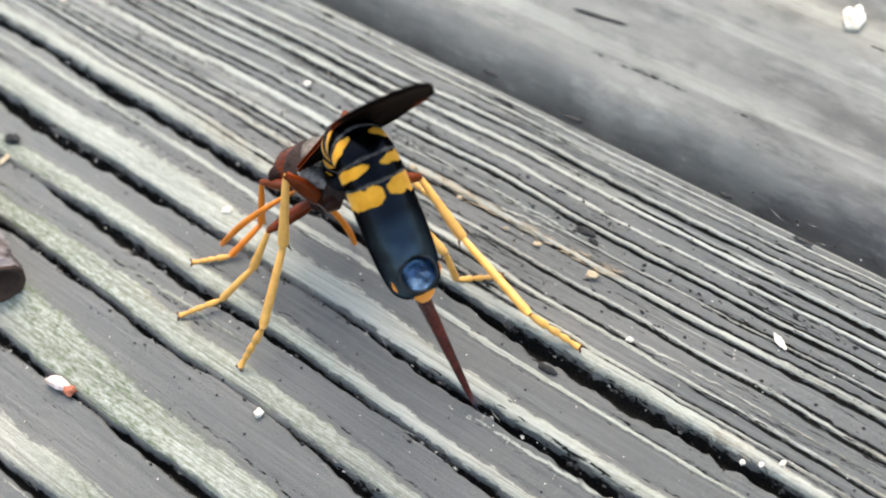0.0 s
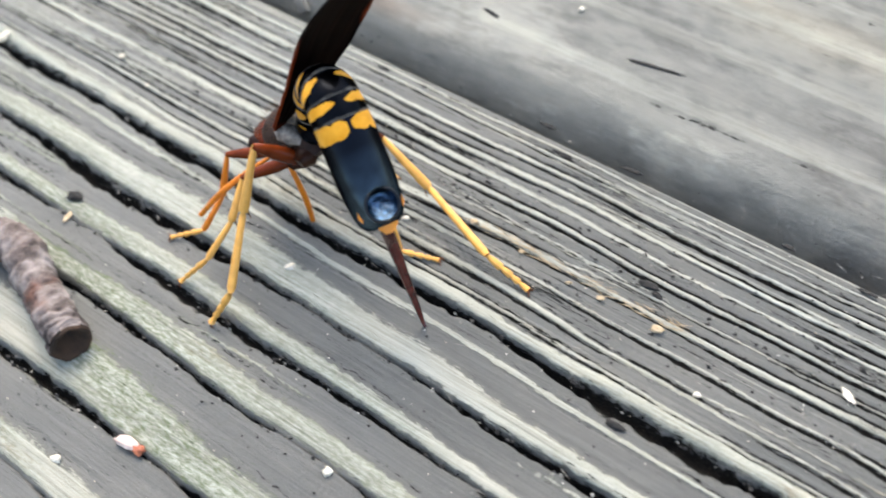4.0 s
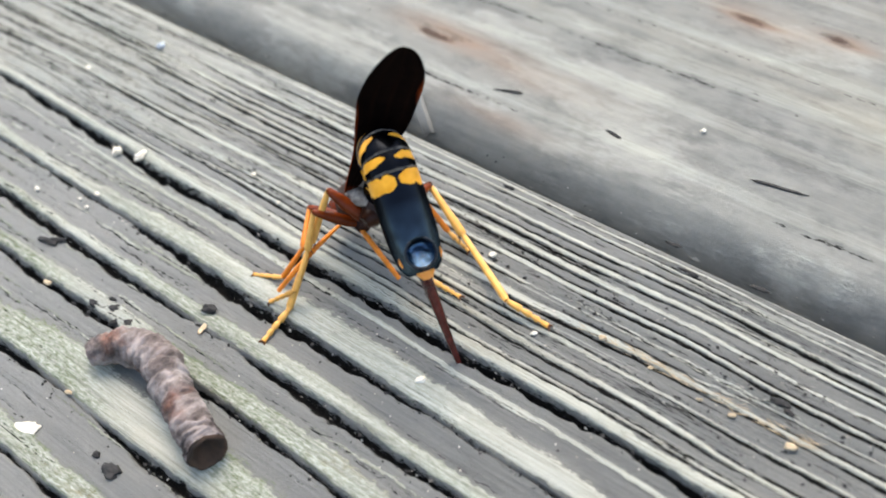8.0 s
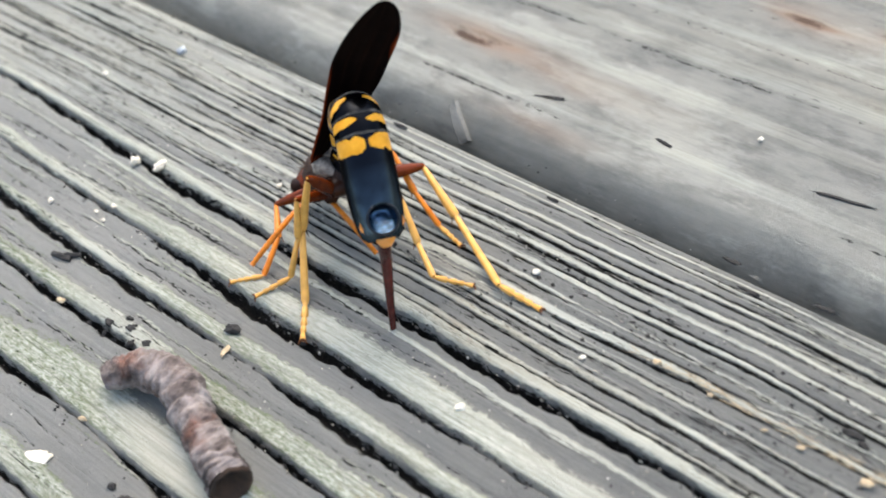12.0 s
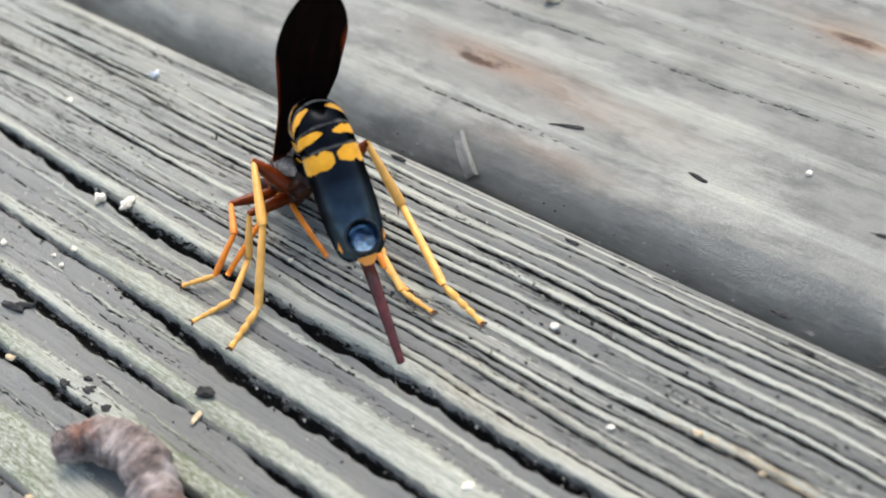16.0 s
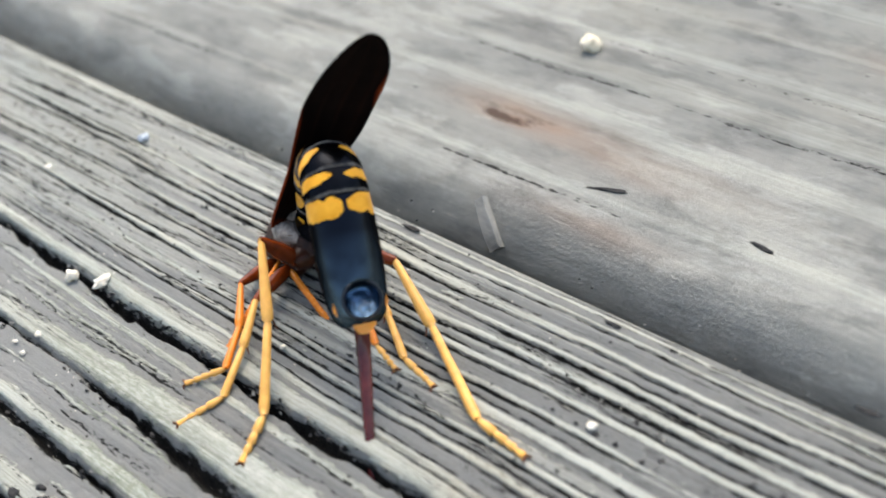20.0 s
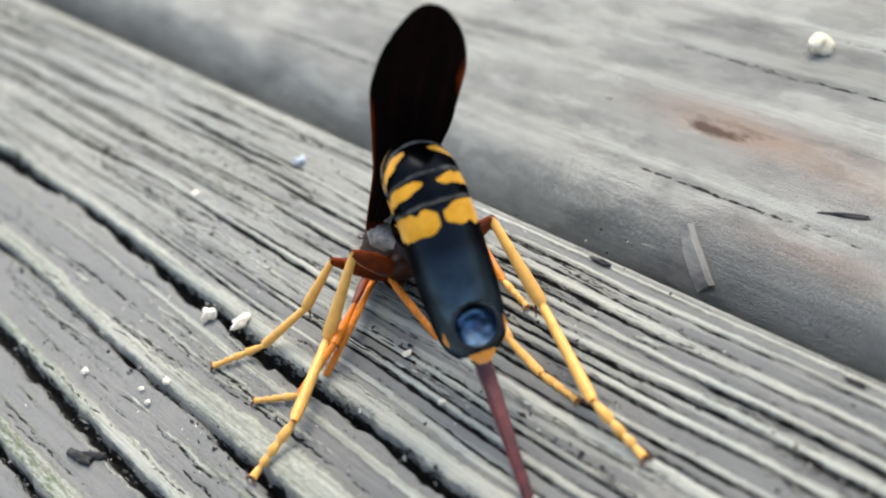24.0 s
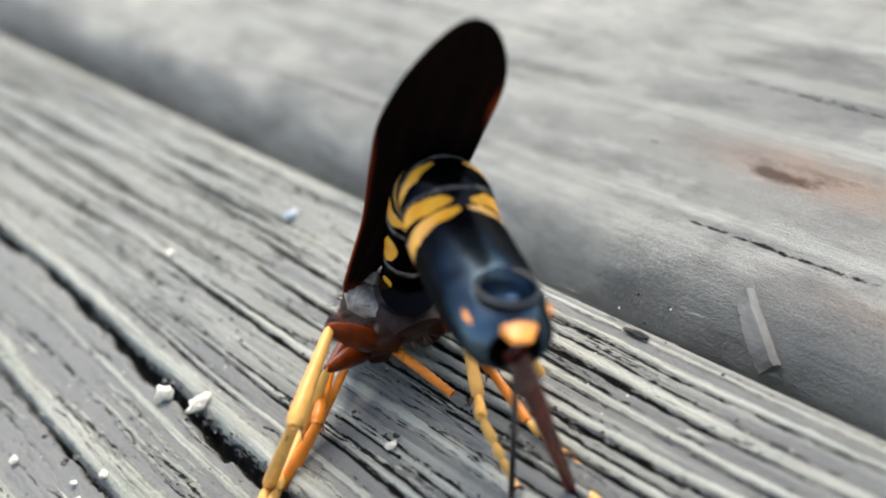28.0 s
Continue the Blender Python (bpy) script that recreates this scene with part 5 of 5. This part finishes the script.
# per leg: seconds, then heading and rise in degrees of thigh, shin, first foot joint and foot
LIMB_ROWS = {
    "lh": [
        (0, 34.0, 51.2, -44.9, -62.5, -31.6, -47.6, -2.9, -53.4),
        (1, 51.8, 19.4, -31.5, -60.9, -19.1, -46.1, 0.0, -31.6),
        (2, 36.6, 37.2, -23.0, -62.9, -13.6, -48.9, -0.5, -38.0),
        (3, -3.6, 41.5, -0.5, -65.7, -7.8, -63.1, -17.8, -29.1),
        (4, 25.9, 34.3, -22.6, -63.6, -35.8, -44.5, 24.7, -60.4),
        (7, 0.3, 38.7, 27.9, -58.9, 5.8, -54.7, 11.2, -30.3),
        (8, 50.2, 36.2, 12.4, -70.9, -21.2, -55.5, -22.4, -12.6),
        (9, 59.6, 48.6, 2.7, -81.4, -36.7, -56.9, -36.2, -11.2),
        (10, 9.7, 49.9, -17.3, -81.8, -54.6, -51.6, -45.9, -9.1),
        (11, -14.3, 44.0, 20.1, -82.1, -49.9, -44.7, -47.6, -7.1),
        (12, -13.8, 46.5, 47.3, -80.3, -57.1, -45.0, -54.1, -6.1),
        (12.5, 60.2, 48.9, 2.9, -83.5, -57.1, -16.5, -41.7, -52.5),
        (15, -10.9, 47.3, -55.8, -25.5, -47.2, -62.7, -60.9, -11.0),
        (16, 40.5, 39.4, -69.0, -23.5, -51.7, -52.3, -27.4, -16.4),
        (17, 36.3, 43.9, -46.8, -21.1, -46.7, -41.5, -30.2, -30.5),
        (18, 6.4, 48.2, -74.4, -40.1, -66.7, -29.9, -47.4, -12.2),
        (19, -2.4, 54.4, -69.2, -25.7, -53.2, -32.4, -34.9, -27.1),
        (20, -5.4, 48.6, -64.0, -33.9, -56.5, -29.6, -39.2, -9.6),
        (21, -24.9, 47.0, -30.7, -66.8, -62.7, -10.6, -55.6, -1.2),
        (21.5, -40.2, 47.7, -18.4, -75.4, -60.8, -3.0, -56.2, -4.5),
        (24, -15.1, 44.7, -6.4, -63.5, -47.8, -7.2, -21.6, -23.7),
        (25, -14.4, 34.3, 25.4, -66.4, -49.3, -9.8, -51.1, -4.8),
        (26, -18.2, 29.8, 33.7, -68.6, -49.4, -9.1, -55.3, 7.3),
        (27, -23.7, 29.4, -46.7, -4.3, 36.8, -64.6, -58.0, 8.5),
        (28, -23.1, 43.8, -50.2, -9.9, 68.7, -62.6, -59.2, 7.4),
    ],
    "rh": [
        (0, -6.7, -28.6, -84.7, -29.6, -95.3, 6.6, -67.0, -15.9),
        (1, -17.0, -34.9, -69.8, -31.5, -88.8, 10.3, -47.9, -12.0),
        (2, -3.9, -34.2, -76.6, -24.3, -99.1, 3.5, -67.1, -3.9),
        (3, 22.2, -19.2, -78.6, -38.1, -99.0, 3.5, -61.1, -18.5),
        (4, 2.7, -33.0, -76.6, -32.0, -99.1, 3.1, -80.0, -14.4),
        (7, 18.8, -24.9, -86.4, -14.9, -98.0, 1.7, -68.8, -4.7),
        (8, 26.0, -13.6, -90.1, -22.6, -100.3, -3.0, -70.1, -8.3),
        (9, 10.1, -14.2, -84.7, -23.6, -104.8, -1.7, -78.1, -11.9),
        (10, -4.3, -26.5, -86.9, -10.7, -102.2, -1.1, -78.0, -5.2),
        (11, 9.1, -5.0, -97.3, -21.4, -104.1, -6.7, -80.9, -9.5),
        (12, -3.8, -11.5, -94.2, -19.5, -102.4, -5.8, -75.2, -3.5),
        (12.5, 10.6, -16.9, -85.3, -17.7, -101.6, 1.2, -78.1, -9.9),
        (15, -65.6, 25.9, -83.0, -35.5, -91.2, -1.0, -68.2, -14.7),
        (16, -58.7, 54.5, -63.6, -57.9, -100.3, -8.5, -80.2, -12.8),
        (17, -82.6, 29.4, -60.2, -47.2, -102.8, -3.6, -97.3, 0.5),
        (18, -74.0, 27.3, -93.2, -36.5, -110.0, 0.3, -80.1, -18.6),
        (19, -59.6, 22.2, -94.6, -21.9, -101.7, -4.3, -81.2, -5.9),
        (20, -75.3, 15.9, -96.9, -16.8, -104.4, -4.0, -83.7, 1.0),
        (21, -49.4, 0.4, -102.9, 5.7, -106.1, -7.2, -96.7, 5.7),
        (21.5, -42.6, -11.2, -102.0, 11.7, -108.5, 0.7, -96.4, 4.3),
        (24, -65.6, 45.7, -84.0, -36.7, -102.9, 1.2, -84.7, -10.1),
        (25, -59.7, 46.2, -91.5, -39.2, -108.2, -0.2, -91.6, -7.7),
        (26, -56.0, 44.8, -93.2, -53.2, -106.6, 0.8, -103.5, 6.4),
        (27, -60.8, 43.5, -100.8, -42.7, -108.6, -0.2, -103.2, 9.4),
        (28, -75.3, 35.4, -15.1, -67.7, -107.4, 11.8, -101.7, 15.4),
    ],
    "lm": [
        (0, 21.9, -35.6, -3.9, -61.6, 11.3, -42.3, 22.9, -17.4),
        (1, 50.3, -34.7, -13.8, -68.7, -8.4, -31.8, 17.1, -18.6),
        (2, -23.4, 15.9, -21.9, -71.8, -8.8, -57.6, 47.9, -49.5),
        (3, 53.7, -10.7, -10.4, -65.1, 3.0, -52.1, 31.0, -32.8),
        (4, 36.8, -23.3, -24.2, -51.1, 0.9, -45.0, 28.5, -43.7),
        (7, 73.9, -8.2, -27.2, -53.3, -6.0, -41.6, 46.1, -21.1),
        (8, 22.8, 26.7, -22.0, -72.6, -21.0, -58.3, 55.1, -40.8),
        (9, -14.1, 32.3, -21.9, -78.1, -13.0, -75.2, 5.6, -40.0),
        (10, 7.0, 24.9, -26.7, -80.5, -4.2, -62.6, 22.7, -32.3),
        (11, -2.5, 22.8, -35.5, -80.5, -14.5, -58.9, 22.3, -23.8),
        (12, -19.4, 28.8, -43.9, -80.9, -13.2, -69.7, 16.5, -21.0),
        (12.5, -11.6, 33.0, -39.6, -80.1, -19.3, -64.6, 52.1, -30.3),
        (15, -18.0, 20.2, -41.0, -60.3, -38.6, -24.8, 10.7, -27.1),
        (16, -16.5, 11.6, -45.9, -69.0, -41.9, -18.1, 4.5, -14.6),
        (17, -4.5, -8.5, -36.2, -29.0, -30.9, -17.7, -13.4, -10.7),
        (18, -21.8, 23.3, -35.9, -31.5, -10.5, -36.6, -1.8, -26.3),
        (19, -29.5, 12.6, -55.7, -12.4, -24.4, -33.3, -1.3, -24.2),
        (20, -29.0, 2.9, -45.6, -20.9, -39.5, -20.1, 0.1, -11.0),
        (21, -23.6, 22.4, -60.3, -4.3, -30.8, -40.2, 19.5, -30.9),
        (21.5, -16.2, 21.7, -61.7, -22.1, -47.7, -5.4, 32.2, -43.5),
        (24, 0.9, 37.3, 13.8, -56.0, 17.6, -38.5, 20.7, -17.6),
        (25, -30.3, 22.1, -23.3, -57.1, -43.6, -11.6, -7.1, -16.4),
        (26, -38.7, 23.7, -28.4, -52.7, -44.2, -14.1, 43.2, -18.5),
        (27, -38.4, 11.7, -35.3, -30.2, -45.0, -3.1, 47.8, -23.5),
        (28, -38.9, 25.2, 15.8, -65.3, -46.9, -9.4, -54.2, 5.1),
    ],
    "rm": [
        (0, -73.9, -1.4, -76.5, -31.0, -27.4, -74.7, -35.3, 5.6),
        (1, -78.4, 27.1, -80.9, -69.1, -39.0, -75.6, -44.2, -8.6),
        (2, -78.0, 11.7, -83.9, -42.9, -41.3, -74.8, -28.2, 5.0),
        (3, -75.4, 12.9, -89.7, -55.7, -55.4, -75.3, -38.7, 3.9),
        (4, -82.6, 4.3, -100.4, -54.6, -76.1, -75.7, -61.2, 4.8),
        (7, -66.7, 39.2, -74.1, -47.8, -80.4, -75.4, -55.3, 8.2),
        (8, -81.6, 43.8, -76.9, -81.6, -110.0, -66.7, -75.6, 0.7),
        (9, -74.1, 10.7, -74.9, -68.6, -99.5, -19.1, -55.9, 4.6),
        (10, -81.0, 5.1, -95.2, -62.3, -111.3, -4.8, -48.4, -1.8),
        (11, -83.2, -9.9, -101.5, -32.6, -111.6, 0.9, -40.3, -7.1),
        (12, -81.0, 7.6, -100.9, -37.2, -106.5, -6.6, -35.1, -18.1),
        (12.5, -78.2, -10.7, -100.1, -28.4, -105.2, 10.0, -23.7, -16.4),
        (15, -85.1, -2.0, -103.1, -14.0, -106.3, -9.9, -60.8, 2.7),
        (16, -84.4, -7.7, -100.1, -8.0, -100.3, -6.2, -79.2, 2.0),
        (17, -89.5, -1.0, -104.0, -6.0, -108.4, -9.6, -96.4, -2.2),
        (18, -91.5, -4.1, -104.6, -7.1, -110.3, -5.8, -98.5, 0.2),
        (19, -84.2, 8.7, -102.1, -5.2, -104.7, -9.9, -89.4, -0.5),
        (20, -90.2, 5.6, -104.1, -0.5, -107.0, -6.4, -89.3, 1.1),
        (21, -93.4, 2.6, -104.9, 0.0, -99.0, -3.1, -79.3, 5.2),
        (21.5, -85.2, 1.0, -99.8, 1.4, -91.4, 4.3, -75.2, 10.6),
        (24, -85.4, -1.2, -99.0, -0.5, -92.1, 6.0, -85.2, 8.4),
        (25, -90.7, -5.8, -102.9, 1.4, -103.4, 5.6, -94.5, 8.3),
        (26, -88.7, -7.8, -101.4, 5.5, -100.0, 8.3, -91.0, 10.7),
        (27, -87.4, 2.2, -100.7, 3.1, -100.2, 4.1, -99.0, 7.4),
        (28, -92.2, 41.1, -106.1, -30.7, -113.1, 29.9, -87.6, -34.3),
    ],
    "lf": [
        (0, 73.8, -32.8, -43.8, -71.5, 0.9, -31.4, 32.1, -10.0),
        (1, 40.6, -39.0, -37.1, -81.3, -20.3, 4.8, 59.9, -30.8),
        (2, 65.1, -23.1, -10.4, -80.8, -16.8, -26.7, 47.1, -13.1),
        (3, 51.1, -14.9, 4.5, -75.4, 27.2, -51.6, 47.3, -11.1),
        (4, 50.6, -16.3, -20.0, -69.4, 2.9, -51.7, 40.8, -18.7),
        (7, 81.8, -17.0, -52.8, -18.6, 8.4, -50.0, 43.0, -13.7),
        (8, 69.5, -10.8, -49.2, -24.5, 12.6, -54.3, 55.9, -11.9),
        (9, 69.6, -14.9, -35.0, -54.6, -1.0, -23.3, 31.9, -12.1),
        (10, 56.2, -22.5, -53.9, -17.3, -7.2, -44.9, 28.3, -14.2),
        (11, 45.1, -23.4, -55.9, -11.4, -14.9, -43.6, 33.2, -13.0),
        (12, 48.2, -31.2, -61.4, -6.9, -29.3, -34.9, 35.9, -13.6),
        (12.5, 72.4, -28.3, -23.7, -18.6, 48.3, -30.9, 40.0, -11.5),
        (15, -23.5, 28.4, -60.7, -60.3, -28.0, 0.3, 30.3, -39.1),
        (16, 1.5, 6.0, -68.2, 1.3, -20.7, -44.6, 38.7, -25.3),
        (17, -11.7, 2.2, -59.4, -2.1, -46.4, -20.3, 36.1, -27.3),
        (18, -9.7, 13.3, -62.2, -4.2, -46.2, -37.0, 32.6, -18.3),
        (19, -32.3, 10.0, -70.3, 0.4, -53.5, -0.3, 16.7, -49.4),
        (20, -25.4, 10.8, -60.4, -9.1, -46.8, -10.7, 30.8, -22.8),
        (21, -28.7, 32.8, -58.2, -29.4, -48.6, 8.5, 39.0, -45.8),
        (21.5, -22.1, 19.0, -59.3, -0.9, 30.4, -44.7, 33.4, -11.1),
        (24, -48.0, 6.8, -47.4, 2.5, -17.5, -32.4, 40.2, -15.6),
        (25, -44.7, 6.1, -47.3, -7.8, -30.5, -20.7, 41.9, -15.6),
        (26, -48.2, 4.0, -49.7, -8.6, -33.2, -18.9, 36.5, -11.7),
        (27, -46.2, -1.6, -43.4, -5.5, -37.3, -12.4, 27.1, -8.0),
        (28, -52.6, 22.1, -55.7, -5.9, -16.5, -43.5, -49.2, 10.5),
    ],
    "rf": [
        (0, 43.9, 13.2, -56.5, -50.8, -54.3, -47.2, -75.4, -12.1),
        (1, 48.2, 16.9, -58.9, -50.9, -56.3, -47.2, -78.3, -10.5),
        (2, 52.6, 19.2, -61.1, -51.7, -58.1, -47.8, -80.8, -9.5),
        (3, 52.5, 16.4, -62.3, -53.3, -58.9, -49.3, -81.0, -11.5),
        (4, 47.7, 13.7, -67.8, -52.0, -63.4, -48.9, -83.4, -14.2),
        (7, 43.8, 35.0, -75.7, -38.7, -69.8, -37.3, -87.6, -1.8),
        (8, 31.7, 35.0, -79.1, -38.2, -72.8, -37.1, -87.7, -4.2),
        (9, 18.9, 33.7, -84.5, -38.2, -77.6, -37.5, -90.0, -6.9),
        (10, 6.6, 34.8, -90.4, -35.6, -82.8, -35.5, -92.8, -6.2),
        (11, -6.7, 32.7, -93.7, -32.7, -85.8, -32.8, -93.1, -4.9),
        (12, -20.1, 25.9, -93.0, -29.3, -85.3, -28.9, -89.4, -3.0),
        (12.5, -37.1, 15.5, -93.5, -24.4, -86.2, -23.5, -85.9, -1.5),
        (15, -85.0, -3.6, -101.2, -5.3, -96.3, -6.2, -90.0, 0.8),
        (16, -80.0, 12.0, -100.0, -9.8, -98.8, -12.0, -87.0, -2.4),
        (17, -94.6, 3.1, -108.5, -4.1, -112.1, -7.4, -93.6, -0.0),
        (18, -95.4, 1.0, -108.5, -4.4, -111.2, -4.2, -89.3, 2.6),
        (19, -91.4, 2.5, -104.0, 0.1, -105.5, -1.0, -89.1, 3.7),
        (20, -93.1, 4.1, -105.4, 1.7, -108.0, 0.1, -96.1, 4.5),
        (21, -53.0, 34.2, -100.2, -7.3, -103.7, -9.6, -95.2, -0.6),
        (21.5, -17.6, 46.1, -99.4, -11.8, -99.5, -12.4, -94.3, 0.5),
        (24, 21.0, 50.6, -94.7, -18.3, -94.5, -13.0, -91.0, 0.9),
        (25, 83.6, 135.6, -90.0, -28.2, -91.2, -8.9, -86.3, 7.9),
        (26, -14.2, 48.5, -95.7, -17.8, -94.5, -9.7, -90.0, 2.8),
        (27, -89.7, -1.9, -101.2, 3.6, -98.4, 9.4, -91.2, 16.3),
        (28, -77.1, 30.4, -96.5, -0.5, -91.6, -2.2, -85.1, 6.3),
    ],
}
# per antenna: seconds, heading and rise
FEELER_ROWS = {
    "al": [(0, 30.2, -45.2), (2, 30.2, -45.2), (3, 41.1, -41.6), (4, 24.7, -39.3), (9, -5.1, -27.5), (10, -3.8, -25.4), (11, 0.1, -22.7), (12, -16.0, -18.4), (18, -33.6, -14.0), (24, -42.7, -9.1), (25, -44.8, -9.5), (28, -44.8, -9.5)],
    "ar": [(0, -45.3, -60.7), (2, 26.7, -77.4), (3, -28.1, -65.7), (4, -71.2, -70.6), (8, -88.5, -15.3), (9, -88.7, -17.8), (10, -90.4, -20.7), (11, -93.3, -13.5), (12, -79.0, -27.6), (12.5, -90.1, -6.6), (16, -91.3, -13.6), (17, -93.8, -9.1), (18, -94.0, -8.5), (21, -90.6, -3.2), (21.5, -89.2, -1.8), (24, -90.0, -4.3), (25, -90.1, -5.0), (26, -89.2, -1.9), (28, -78.9, 6.5)],
}


# ---------------------------------------------------------------- movement
def along(p, q, up):
    """A pose at p whose y axis points to q, with z as near to up as can be."""
    y = (q - p).normalized()
    x = y.cross(up).normalized()
    z = x.cross(y)
    m = Matrix((x, y, z)).transposed().to_4x4()
    m.translation = p
    return m


def heading(side, turn, rise):
    """A direction in the space of the body, mirrored for the left side."""
    a, e = radians(turn), radians(rise)
    return Vector((math.cos(a) * math.cos(e) * side, math.sin(a) * math.cos(e), math.sin(e)))


def leg_rows(key):
    """Poses of thigh, shin, first foot joint and foot: the thigh in the space of the body, the others in that of the thigh."""
    hip, lengths = LEGS[key][4], LEGS[key][5:]
    side = 1 if key[0] == "r" else -1
    up = Vector((side * 0.3, 0, 1))
    out = ([], [], [], [])
    for t, *angles in LIMB_ROWS[key]:
        p, first = hip.copy(), None
        for k in range(4):
            q = p + heading(side, angles[2 * k], angles[2 * k + 1]) * lengths[k]
            m = along(p * CM, q * CM, up)
            if k == 0:
                first = m.inverted()
            out[k].append((t, first @ m if k else m))
            p = q
    return out


def motions():
    walk(horntail, BODY_ROWS)
    walk(abdomen, ABDOMEN_ROWS)
    for ob in abdomen.children:
        if ob.name.split(".")[0] in ("last_tergite", "dished_plate", "plate_rim", "horn", "side_spot"):
            rest = ob.matrix_basis.copy()
            walk(ob, [(t, m @ rest) for t, m in REAR_ROWS])
    for w in wings:
        walk(w, WING_ROWS)
    walk(sheath, SHEATH_ROWS)
    walk(needle, NEEDLE_ROWS)
    for key in LEGS:
        for ob, rows in zip(LEGS[key][:4], leg_rows(key)):
            walk(ob, rows)
    for key, (ob, root) in ANTENNAE.items():
        side = 1 if key == "ar" else -1
        walk(ob, [(t, along(root * CM, (root + heading(side, turn, rise)) * CM, Vector((0, 0, 1)))) for t, turn, rise in FEELER_ROWS[key]])


motions()
